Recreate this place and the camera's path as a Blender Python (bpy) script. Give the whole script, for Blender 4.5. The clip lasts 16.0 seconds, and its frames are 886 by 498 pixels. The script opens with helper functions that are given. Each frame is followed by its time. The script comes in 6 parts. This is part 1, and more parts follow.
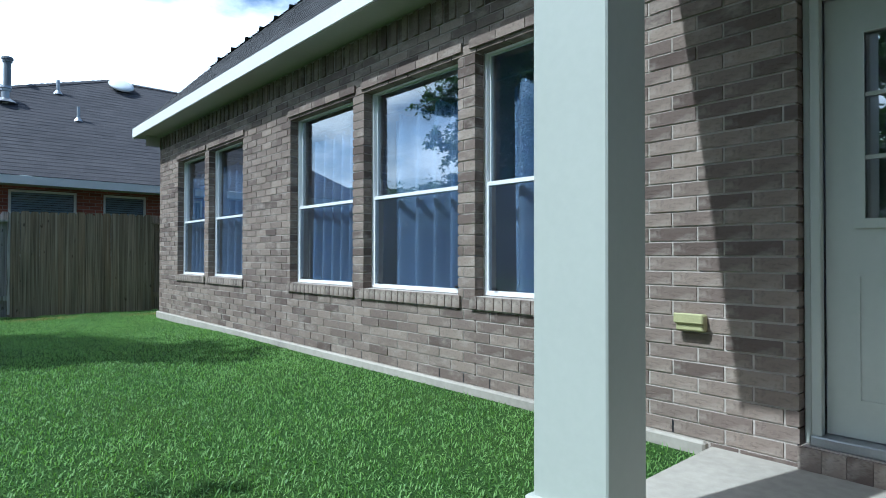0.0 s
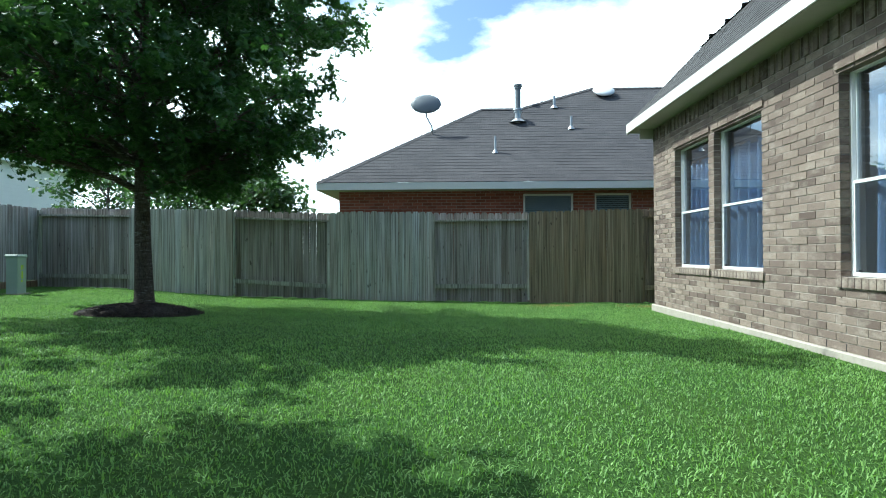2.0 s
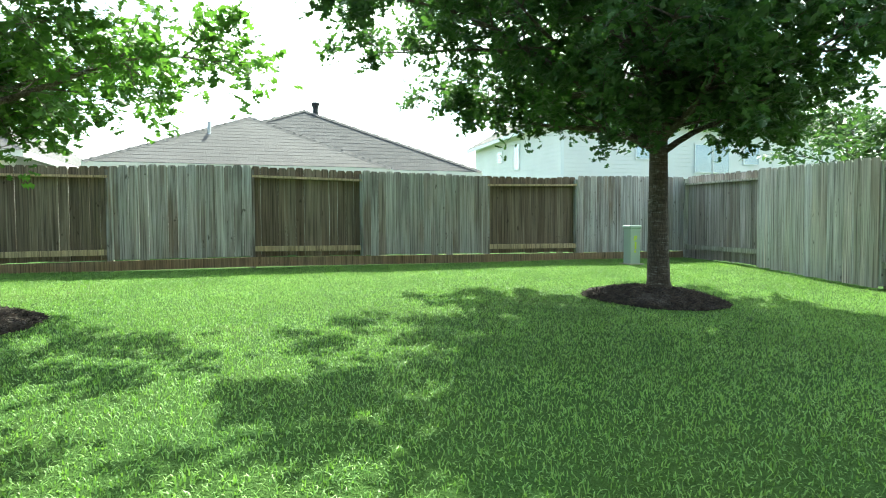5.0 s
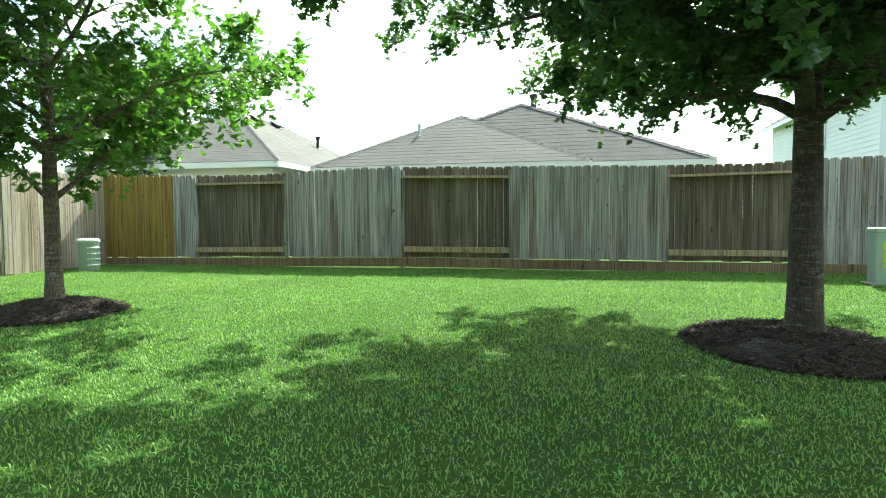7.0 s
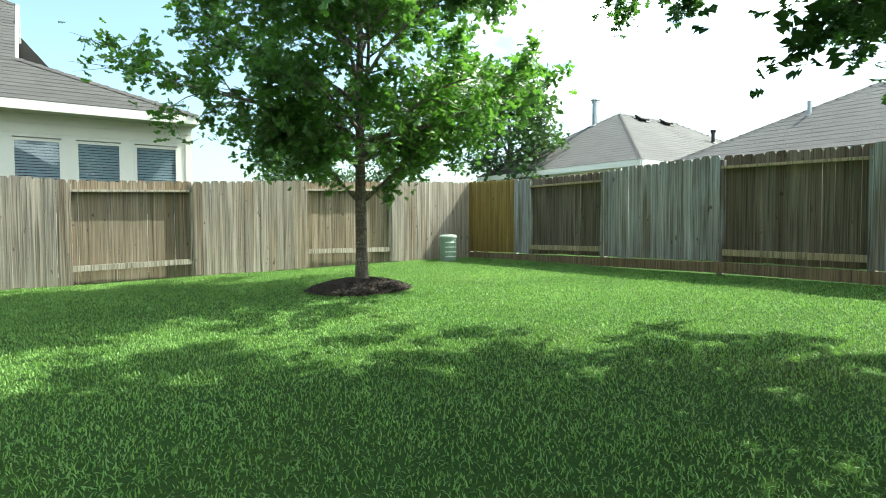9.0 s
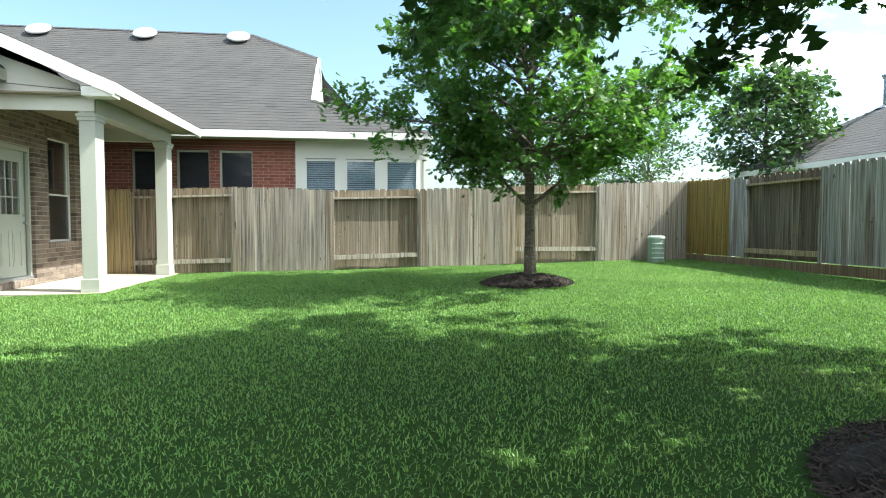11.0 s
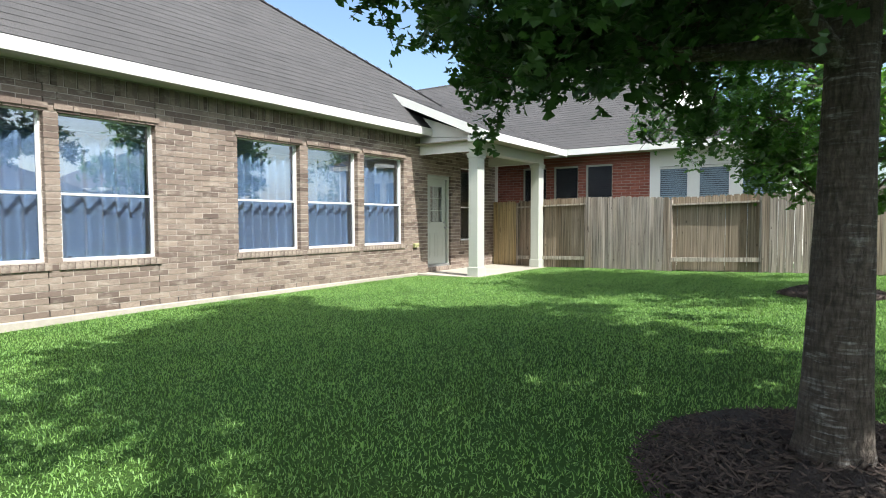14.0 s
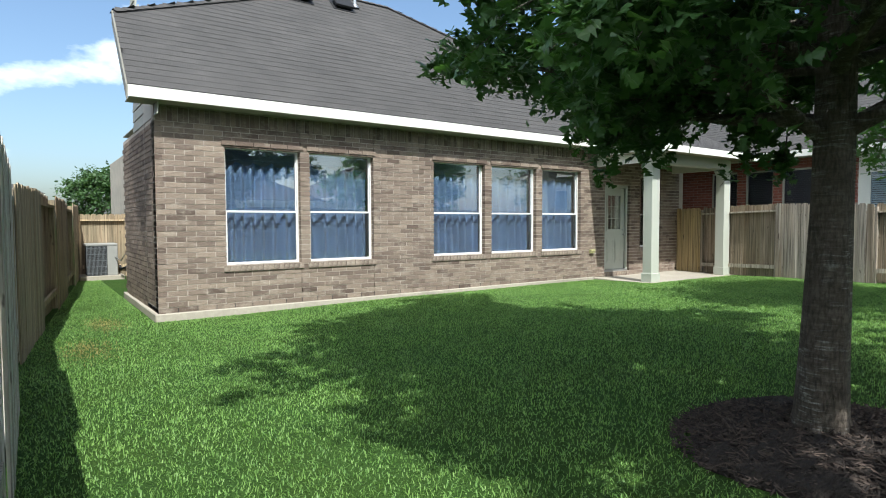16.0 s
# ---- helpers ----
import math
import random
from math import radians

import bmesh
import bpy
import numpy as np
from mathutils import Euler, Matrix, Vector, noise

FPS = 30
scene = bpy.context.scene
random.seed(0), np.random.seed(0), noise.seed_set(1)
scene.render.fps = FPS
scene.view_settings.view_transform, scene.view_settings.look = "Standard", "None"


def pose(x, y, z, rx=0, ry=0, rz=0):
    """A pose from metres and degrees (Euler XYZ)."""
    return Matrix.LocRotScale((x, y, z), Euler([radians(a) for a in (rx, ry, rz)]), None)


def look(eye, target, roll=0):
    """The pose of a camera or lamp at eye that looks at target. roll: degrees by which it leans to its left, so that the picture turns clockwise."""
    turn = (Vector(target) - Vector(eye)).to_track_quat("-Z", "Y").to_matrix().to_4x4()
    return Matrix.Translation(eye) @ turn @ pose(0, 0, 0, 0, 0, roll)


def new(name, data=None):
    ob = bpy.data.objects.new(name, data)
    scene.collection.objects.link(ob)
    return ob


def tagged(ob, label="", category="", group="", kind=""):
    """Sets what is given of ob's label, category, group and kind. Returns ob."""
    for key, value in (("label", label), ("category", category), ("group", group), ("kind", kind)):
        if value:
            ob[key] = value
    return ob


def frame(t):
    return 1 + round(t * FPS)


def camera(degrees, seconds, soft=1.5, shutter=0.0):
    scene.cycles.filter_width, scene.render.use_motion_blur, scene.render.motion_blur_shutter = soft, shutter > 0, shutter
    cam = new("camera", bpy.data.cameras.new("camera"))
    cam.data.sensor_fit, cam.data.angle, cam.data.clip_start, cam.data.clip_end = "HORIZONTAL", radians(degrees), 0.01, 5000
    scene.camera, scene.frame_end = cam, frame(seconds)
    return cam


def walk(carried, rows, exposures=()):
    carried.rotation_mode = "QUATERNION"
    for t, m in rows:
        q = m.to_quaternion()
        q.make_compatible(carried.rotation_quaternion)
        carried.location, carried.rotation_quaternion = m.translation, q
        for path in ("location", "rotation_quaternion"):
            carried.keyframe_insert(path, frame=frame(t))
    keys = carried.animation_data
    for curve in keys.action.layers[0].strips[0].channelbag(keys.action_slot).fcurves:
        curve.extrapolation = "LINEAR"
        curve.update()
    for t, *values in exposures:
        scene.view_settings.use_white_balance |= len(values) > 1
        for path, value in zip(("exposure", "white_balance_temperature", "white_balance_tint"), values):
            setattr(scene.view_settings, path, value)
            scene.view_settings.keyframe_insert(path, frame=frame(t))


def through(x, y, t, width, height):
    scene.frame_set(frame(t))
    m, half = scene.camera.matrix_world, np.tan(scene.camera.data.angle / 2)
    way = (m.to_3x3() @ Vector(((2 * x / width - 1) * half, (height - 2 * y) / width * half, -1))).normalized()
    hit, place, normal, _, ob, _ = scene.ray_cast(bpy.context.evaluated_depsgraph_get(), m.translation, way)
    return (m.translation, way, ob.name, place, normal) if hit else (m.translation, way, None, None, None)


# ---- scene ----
cam = camera(74.9, 16.0, soft=1.0)
PATH = [
    (0, (0.445, 2.928, 1.011), (1.777, 4.420, 1.037), 0.1),
    (0.5, (0.319, 2.978, 0.989), (1.426, 4.644, 1.015), 0.2),
    (1, (0.178, 3.043, 0.982), (0.985, 4.873, 1.003), -0.2),
    (1.5, (0.009, 3.233, 0.962), (0.481, 5.176, 0.976), -0.5),
    (2, (0.037, 3.671, 0.937), (-0.008, 5.670, 0.954), -0.3),
    (2.5, (0.050, 4.172, 0.904), (-0.338, 6.134, 0.909), -0.1),
    (3, (0.346, 4.684, 0.897), (-0.533, 6.480, 0.865), -0.1),
    (3.5, (0.837, 5.312, 0.917), (-0.377, 6.901, 0.850), -0.2),
    (4, (1.075, 5.999, 0.939), (-0.398, 7.349, 0.862), -0.3),
    (4.5, (1.205, 6.728, 0.948), (-0.520, 7.736, 0.869), -0.4),
    (5, (1.270, 7.560, 0.974), (-0.643, 8.139, 0.894), -0.3),
    (7.5, (-0.012, 10.715, 1.103), (-1.850, 9.931, 1.007), -0.4),
    (8, (-0.475, 11.146, 1.040), (-2.086, 9.965, 0.953), -0.4),
    (8.5, (-0.800, 11.616, 1.045), (-2.171, 10.162, 0.959), -0.4),
    (9, (-0.976, 11.972, 1.009), (-2.110, 10.326, 0.927), -0.2),
    (9.5, (-1.120, 12.322, 1.036), (-1.980, 10.518, 0.957), -0.2),
    (10, (-1.323, 12.702, 1.046), (-1.982, 10.816, 0.964), -0.0),
    (12.5, (-3.490, 14.266, 1.099), (-3.089, 12.309, 1.009), -0.2),
    (13, (-3.818, 14.438, 1.122), (-3.219, 12.532, 1.034), -0.2),
    (13.5, (-4.148, 14.613, 1.168), (-3.282, 12.812, 1.074), -0.2),
    (14, (-4.483, 14.838, 1.217), (-3.347, 13.194, 1.120), -0.1),
    (14.5, (-4.818, 15.006, 1.287), (-3.509, 13.497, 1.191), -0.1),
    (15, (-5.167, 15.183, 1.322), (-3.719, 13.806, 1.231), -0.2),
    (15.5, (-5.495, 15.396, 1.357), (-3.962, 14.115, 1.264), -0.1),
    (16, (-5.839, 15.516, 1.380), (-4.214, 14.354, 1.288), -0.2),
]
EXPOSURES = [(0.0, 0.08, 5050, 1), (1.0, 0.07, 5200, 1), (1.7, 0.44, 5520, -4), (2.5, 0.95, 5800, -8), (3.2, 1.42, 6180, -10), (4.0, 1.8, 6450, -10), (5.0, 1.74, 6600, -9), (7.5, 1.55, 6800, -12), (9.0, 1.36, 6500, -7), (10.0, 1.27, 6350, -4), (12.5, 1.34, 6250, 7), (13.5, 1.13, 6250, 8), (14.5, 0.76, 6200, 6), (16.0, 0.46, 6150, 4)]
walk(cam, [(t, look(eye, target, roll)) for t, eye, target, roll in PATH], EXPOSURES)

# ---- light ----
SUN_FROM = Vector((-1.0, 0.25, 1.31)).normalized()
world = bpy.data.worlds.new("sky")
scene.world = world
world.use_nodes = True
wn, wl = world.node_tree.nodes, world.node_tree.links
wn.clear()
w_out, w_bg, w_sky = wn.new("ShaderNodeOutputWorld"), wn.new("ShaderNodeBackground"), wn.new("ShaderNodeTexSky")
w_sky.sky_type, w_sky.sun_disc = "NISHITA", False
w_sky.sun_elevation = math.asin(SUN_FROM.z)
w_sky.sun_rotation = math.atan2(SUN_FROM.x, SUN_FROM.y)
w_sky.dust_density, w_sky.ozone_density = 2.6, 2.2
w_co, w_map = wn.new("ShaderNodeTexCoord"), wn.new("ShaderNodeMapping")
w_map.inputs["Scale"].default_value = (2.1, 2.1, 4.6)
w_map.inputs["Location"].default_value = (1.35, 0.2, 0.1)
w_map.inputs["Rotation"].default_value = (0, 0, radians(140))
w_noise, w_ramp, w_mix = wn.new("ShaderNodeTexNoise"), wn.new("ShaderNodeValToRGB"), wn.new("ShaderNodeMix")
w_noise.inputs["Scale"].default_value, w_noise.inputs["Detail"].default_value = 1.35, 9
w_noise.inputs["Roughness"].default_value = 0.52
w_ramp.color_ramp.elements[0].position, w_ramp.color_ramp.elements[1].position = 0.53, 0.64
w_mix.data_type = "RGBA"
w_mix.inputs["B"].default_value = (10.6, 10.9, 11.3, 1)
w_bg.inputs["Strength"].default_value = 0.15
wl.new(w_co.outputs["Generated"], w_map.inputs["Vector"])
wl.new(w_map.outputs["Vector"], w_noise.inputs["Vector"])
# the cloud thickens towards the north-west
w_dot, w_more = wn.new("ShaderNodeVectorMath"), wn.new("ShaderNodeMath")
w_dot.operation, w_dot.inputs[1].default_value = "DOT_PRODUCT", (-0.06, 0.13, 0.0)
w_more.operation = "ADD"
wl.new(w_co.outputs["Generated"], w_dot.inputs[0])
wl.new(w_dot.outputs["Value"], w_more.inputs[0])
wl.new(w_noise.outputs["Fac"], w_more.inputs[1])
wl.new(w_more.outputs[0], w_ramp.inputs["Fac"])
wl.new(w_ramp.outputs["Color"], w_mix.inputs["Factor"])
wl.new(w_sky.outputs["Color"], w_mix.inputs["A"])
wl.new(w_mix.outputs["Result"], w_bg.inputs["Color"])
wl.new(w_bg.outputs["Background"], w_out.inputs["Surface"])
sun = new("sun", bpy.data.lights.new("sun", "SUN"))
sun.data.energy, sun.data.angle, sun.data.color = 5.0, radians(0.55), (1.0, 0.96, 0.9)
sun.matrix_world = look(SUN_FROM * 60, (0, 0, 0))


# ---- materials ----
def nodes_of(name):
    m = bpy.data.materials.new(name)
    m.use_nodes = True
    nt = m.node_tree
    return m, nt.nodes, nt.links, nt.nodes["Principled BSDF"]


def rgba(c):
    return (c[0], c[1], c[2], 1)


def mix_rgb(n, l, fac, a, b, mode="MIX"):
    x = n.new("ShaderNodeMix")
    x.data_type, x.blend_type = "RGBA", mode
    for key, v in (("Factor", fac), ("A", a), ("B", b)):
        if isinstance(v, (int, float)):
            x.inputs[key].default_value = v
        elif isinstance(v, tuple):
            x.inputs[key].default_value = rgba(v)
        else:
            l.new(v, x.inputs[key])
    return x.outputs["Result"]


def noise_tex(n, l, scale, stretch=(1, 1, 1), detail=4, rough=0.55, object_space=True, lo=0.3, hi=0.7):
    co, mp, tx, rm = n.new("ShaderNodeTexCoord"), n.new("ShaderNodeMapping"), n.new("ShaderNodeTexNoise"), n.new("ShaderNodeMapRange")
    mp.inputs["Scale"].default_value = stretch
    tx.inputs["Scale"].default_value, tx.inputs["Detail"].default_value, tx.inputs["Roughness"].default_value = scale, detail, rough
    rm.inputs["From Min"].default_value, rm.inputs["From Max"].default_value = lo, hi
    l.new(co.outputs["Object"], mp.inputs["Vector"])
    l.new(mp.outputs["Vector"], tx.inputs["Vector"])
    l.new(tx.outputs["Fac"], rm.inputs["Value"])
    return rm.outputs["Result"]


def add_bump(n, l, p, height, strength, distance):
    b = n.new("ShaderNodeBump")
    b.inputs["Strength"].default_value, b.inputs["Distance"].default_value = strength, distance
    l.new(height, b.inputs["Height"])
    l.new(b.outputs["Normal"], p.inputs["Normal"])
    return b


def picked(n, island=False):
    """A random number for each object, or for each loose piece of a joined mesh."""
    if island:
        return n.new("ShaderNodeNewGeometry").outputs["Random Per Island"]
    return n.new("ShaderNodeObjectInfo").outputs["Random"]


def plain(name, c, rough=0.6, vary=0.12, scale=6.0, bump=0.15, metal=0.0, spec=0.4):
    """Paint, metal or concrete with a cloudy and a fine variation."""
    m, n, l, p = nodes_of(name)
    big, fine = noise_tex(n, l, scale * 0.3), noise_tex(n, l, scale * 9)
    dark = tuple(v * (1 - vary) for v in c)
    light = tuple(min(1, v * (1 + vary * 0.6)) for v in c)
    col = mix_rgb(n, l, big, dark, light)
    col = mix_rgb(n, l, 0.35, col, mix_rgb(n, l, fine, dark, light))
    l.new(col, p.inputs["Base Color"])
    p.inputs["Roughness"].default_value, p.inputs["Metallic"].default_value = rough, metal
    p.inputs["Specular IOR Level"].default_value = spec
    add_bump(n, l, p, fine, bump, 0.004)
    return m


def brick_material(name, tones, pale, pale_share, island):
    m, n, l, p = nodes_of(name)
    r = picked(n, island)
    ramp = n.new("ShaderNodeValToRGB")
    ramp.color_ramp.elements[0].position, ramp.color_ramp.elements[1].position = 0, 1
    ramp.color_ramp.elements[0].color, ramp.color_ramp.elements[1].color = rgba(tones[0]), rgba(tones[-1])
    for i, c in enumerate(tones[1:-1]):
        e = ramp.color_ramp.elements.new((i + 1) / (len(tones) - 1))
        e.color = rgba(c)
    l.new(r, ramp.inputs["Fac"])
    smear = noise_tex(n, l, 5.5, (1, 1, 2.2), 6, 0.65, lo=0.5, hi=0.72)
    k = n.new("ShaderNodeMath")
    k.operation = "MULTIPLY"
    k.inputs[1].default_value = pale_share
    l.new(smear, k.inputs[0])
    col = mix_rgb(n, l, k.outputs[0], ramp.outputs["Color"], pale)
    pit = noise_tex(n, l, 42, (1, 1, 1.6), 6, 0.6, lo=0.28, hi=0.5)
    col = mix_rgb(n, l, pit, mix_rgb(n, l, 0.45, col, tuple(0.7 * v for v in tones[0])), col)
    l.new(col, p.inputs["Base Color"])
    p.inputs["Roughness"].default_value, p.inputs["Specular IOR Level"].default_value = 0.9, 0.2
    add_bump(n, l, p, pit, 0.5, 0.004)
    return m


TAUPE = [(0.105, 0.077, 0.063), (0.179, 0.136, 0.111), (0.245, 0.192, 0.153), (0.138, 0.103, 0.084), (0.285, 0.226, 0.18), (0.195, 0.15, 0.122)]
M_BRICK = brick_material("brick_single", TAUPE, (0.44, 0.385, 0.32), 0.6, False)
M_BRICK_JOINED = brick_material("brick_joined", TAUPE, (0.44, 0.385, 0.32), 0.6, True)
M_MORTAR = plain("mortar", (0.45, 0.395, 0.34), 0.95, 0.25, 8, 0.6)
M_CONCRETE = plain("concrete", (0.4, 0.36, 0.3), 0.9, 0.3, 2.2, 0.45)
M_TRIM = plain("cream_trim_paint", (0.72, 0.71, 0.66), 0.5, 0.06, 3, 0.06)
M_SAGE = plain("sage_paint", (0.46, 0.475, 0.415), 0.45, 0.07, 3, 0.07)
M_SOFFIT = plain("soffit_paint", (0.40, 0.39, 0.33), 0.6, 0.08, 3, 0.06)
# north rake board: its shade is put into this dark colour
M_RAKE = plain("rake_shaded", (0.2, 0.19, 0.165), 0.6, 0.1, 3, 0.08)
# porch ceiling: dim tan that holds the shade and the bounce off the brick
M_PORCH = plain("porch_ceiling_shade", (0.3, 0.265, 0.19), 0.6, 0.1, 3, 0.08)
M_WHITE = plain("white_vinyl", (0.78, 0.78, 0.77), 0.35, 0.04, 4, 0.03)
M_SIDING = plain("white_siding", (0.74, 0.72, 0.69), 0.5, 0.08, 3, 0.06)
M_DARK = plain("dark_rubber", (0.015, 0.015, 0.017), 0.6, 0.2, 20, 0.1)
M_STEEL = plain("galvanised_steel", (0.42, 0.43, 0.44), 0.42, 0.18, 14, 0.1, metal=0.85)
M_CASING = plain("grey_casing", (0.3, 0.3, 0.285), 0.5, 0.12, 8, 0.05)
M_DISHGREY = plain("dish_grey", (0.16, 0.175, 0.19), 0.5, 0.1, 6, 0.05)
M_UTILITY = plain("utility_green", (0.28, 0.38, 0.30), 0.5, 0.12, 6, 0.1)
M_UTILGREY = plain("utility_grey", (0.42, 0.50, 0.44), 0.5, 0.12, 6, 0.1)
M_YELLOWED = plain("yellowed_plastic", (0.42, 0.40, 0.20), 0.5, 0.25, 18, 0.1)
M_INDOOR = plain("indoor_wall", (0.5, 0.47, 0.42), 0.8, 0.06, 3, 0.05)
M_PEN = plain("marker_yellow", (0.62, 0.72, 0.08), 0.6, 0.1, 8, 0.05)


def wood_material(name, tones, stain, tip_dark=0.3):
    """Rough fence boards: grain along z, knots, grey and mossy weathering."""
    m, n, l, p = nodes_of(name)
    ramp = n.new("ShaderNodeValToRGB")
    ramp.color_ramp.elements[0].color, ramp.color_ramp.elements[1].color = rgba(tones[0]), rgba(tones[-1])
    for i, c in enumerate(tones[1:-1]):
        ramp.color_ramp.elements.new((i + 1) / (len(tones) - 1)).color = rgba(c)
    rnd = picked(n)
    l.new(rnd, ramp.inputs["Fac"])
    co, off, mp = n.new("ShaderNodeTexCoord"), n.new("ShaderNodeVectorMath"), n.new("ShaderNodeMapping")
    off.operation = "ADD"
    cmb = n.new("ShaderNodeCombineXYZ")
    k = n.new("ShaderNodeMath")
    k.operation, k.inputs[1].default_value = "MULTIPLY", 40
    l.new(rnd, k.inputs[0])
    for i in range(3):
        l.new(k.outputs[0], cmb.inputs[i])
    l.new(co.outputs["Object"], off.inputs[0])
    l.new(cmb.outputs[0], off.inputs[1])

    def streak(scale, stretch, lo, hi, detail=5):
        mp2, tx, rm = n.new("ShaderNodeMapping"), n.new("ShaderNodeTexNoise"), n.new("ShaderNodeMapRange")
        mp2.inputs["Scale"].default_value = stretch
        tx.inputs["Scale"].default_value, tx.inputs["Detail"].default_value = scale, detail
        rm.inputs["From Min"].default_value, rm.inputs["From Max"].default_value = lo, hi
        l.new(off.outputs[0], mp2.inputs["Vector"])
        l.new(mp2.outputs["Vector"], tx.inputs["Vector"])
        l.new(tx.outputs["Fac"], rm.inputs["Value"])
        return rm.outputs["Result"]

    grain = streak(34, (1, 1, 0.035), 0.33, 0.62)
    cloud = streak(2.4, (1.5, 1.5, 0.6), 0.38, 0.66)
    moss = streak(5.0, (2.2, 2.2, 0.25), 0.5, 0.75)
    col = mix_rgb(n, l, cloud, ramp.outputs["Color"], stain)
    k2 = n.new("ShaderNodeMath")
    k2.operation, k2.inputs[1].default_value = "MULTIPLY", tip_dark
    l.new(moss, k2.inputs[0])
    col = mix_rgb(n, l, k2.outputs[0], col, tuple(0.4 * v for v in tones[0]))
    pale = streak(11, (1.6, 1.6, 0.05), 0.56, 0.72)
    k3 = n.new("ShaderNodeMath")
    k3.operation, k3.inputs[1].default_value = "MULTIPLY", 0.75
    l.new(pale, k3.inputs[0])
    col = mix_rgb(n, l, k3.outputs[0], col, tuple(min(0.8, 1.25 * v + 0.04) for v in tones[2 % len(tones)]))
    crack = streak(95, (1, 1, 0.016), 0.36, 0.5, 3)
    col = mix_rgb(n, l, crack, mix_rgb(n, l, 0.62, col, (0.035, 0.028, 0.022)), col)
    knot = streak(13, (1.3, 1.3, 0.9), 0.26, 0.31, 2)
    col = mix_rgb(n, l, knot, mix_rgb(n, l, 0.7, col, (0.04, 0.028, 0.02)), col)
    col = mix_rgb(n, l, grain, mix_rgb(n, l, 0.4, col, (0.03, 0.025, 0.02)), col)
    l.new(col, p.inputs["Base Color"])
    p.inputs["Roughness"].default_value, p.inputs["Specular IOR Level"].default_value = 0.88, 0.2
    add_bump(n, l, p, grain, 0.55, 0.004)
    return m


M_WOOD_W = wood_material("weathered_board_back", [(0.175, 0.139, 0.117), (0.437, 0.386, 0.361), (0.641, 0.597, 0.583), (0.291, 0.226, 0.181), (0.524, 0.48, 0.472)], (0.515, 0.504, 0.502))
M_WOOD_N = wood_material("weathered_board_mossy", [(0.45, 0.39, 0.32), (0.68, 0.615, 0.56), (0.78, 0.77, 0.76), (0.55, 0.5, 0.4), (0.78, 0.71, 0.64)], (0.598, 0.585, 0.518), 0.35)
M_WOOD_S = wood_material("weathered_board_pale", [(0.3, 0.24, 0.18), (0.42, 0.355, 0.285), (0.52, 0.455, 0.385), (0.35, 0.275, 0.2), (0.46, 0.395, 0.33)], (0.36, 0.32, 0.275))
M_WOOD_SIDE = wood_material("weathered_board_brown", [(0.29, 0.22, 0.14), (0.38, 0.295, 0.195), (0.46, 0.37, 0.255), (0.33, 0.24, 0.146)], (0.31, 0.26, 0.175))
M_WOOD_NEW = wood_material("new_board_golden", [(0.36, 0.225, 0.055), (0.42, 0.27, 0.07), (0.33, 0.2, 0.05)], (0.34, 0.24, 0.08), 0.15)
M_WOOD_KICK = wood_material("brown_kick_board", [(0.36, 0.24, 0.14), (0.44, 0.31, 0.19), (0.3, 0.2, 0.12)], (0.34, 0.25, 0.16), 0.3)
M_WOOD_HONEY = wood_material("honey_board", [(0.4, 0.3, 0.15), (0.5, 0.38, 0.2), (0.44, 0.32, 0.15)], (0.42, 0.34, 0.2), 0.25)
M_WOOD_TAN = wood_material("tan_rail", [(0.6, 0.46, 0.28), (0.66, 0.52, 0.33), (0.55, 0.41, 0.25)], (0.56, 0.45, 0.3), 0.1)
# boards of the recessed sections, darker and browner than the front ones
M_WOOD_WB = wood_material("recessed_board_back", [(0.127, 0.0885, 0.0633), (0.23, 0.172, 0.127), (0.31, 0.253, 0.196), (0.172, 0.121, 0.0839)], (0.196, 0.155, 0.121))
# north fence recesses: board tones lowered to carry the shade of the set-back
M_WOOD_NB = wood_material("recess_shaded_board_mossy", [(0.243, 0.2, 0.166), (0.4, 0.339, 0.302), (0.557, 0.496, 0.482), (0.302, 0.243, 0.196)], (0.389, 0.358, 0.314))
M_WOOD_SB = wood_material("recessed_board_pale", [(0.223, 0.165, 0.106), (0.329, 0.257, 0.18), (0.407, 0.329, 0.254), (0.261, 0.194, 0.127)], (0.281, 0.232, 0.169))
M_WOOD_RAILN = wood_material("mossy_rail", [(0.425, 0.413, 0.351), (0.55, 0.525, 0.455), (0.475, 0.45, 0.377)], (0.413, 0.4, 0.338), 0.3)
M_WOOD_RAIL = wood_material("silver_rail", [(0.5, 0.44, 0.35), (0.57, 0.51, 0.42), (0.46, 0.4, 0.31)], (0.47, 0.43, 0.36), 0.15)


def shingle_material(name, a, b):
    m, n, l, p = nodes_of(name)
    r = picked(n, True)
    speck, cloud = noise_tex(n, l, 120, (1, 1, 1), 2), noise_tex(n, l, 0.7, (1, 1, 1), 5)
    col = mix_rgb(n, l, r, a, b)
    col = mix_rgb(n, l, 0.4, col, mix_rgb(n, l, cloud, tuple(v * 0.7 for v in a), tuple(v * 1.15 for v in b)))
    col = mix_rgb(n, l, speck, tuple(v * 0.55 for v in a), col)
    l.new(col, p.inputs["Base Color"])
    p.inputs["Roughness"].default_value, p.inputs["Specular IOR Level"].default_value = 0.93, 0.25
    add_bump(n, l, p, speck, 0.6, 0.004)
    return m


M_SHINGLE = shingle_material("shingle_grey", (0.078, 0.075, 0.075), (0.112, 0.106, 0.104))
M_SHINGLE_DARK = shingle_material("shingle_dark", (0.085, 0.08, 0.085), (0.135, 0.126, 0.128))
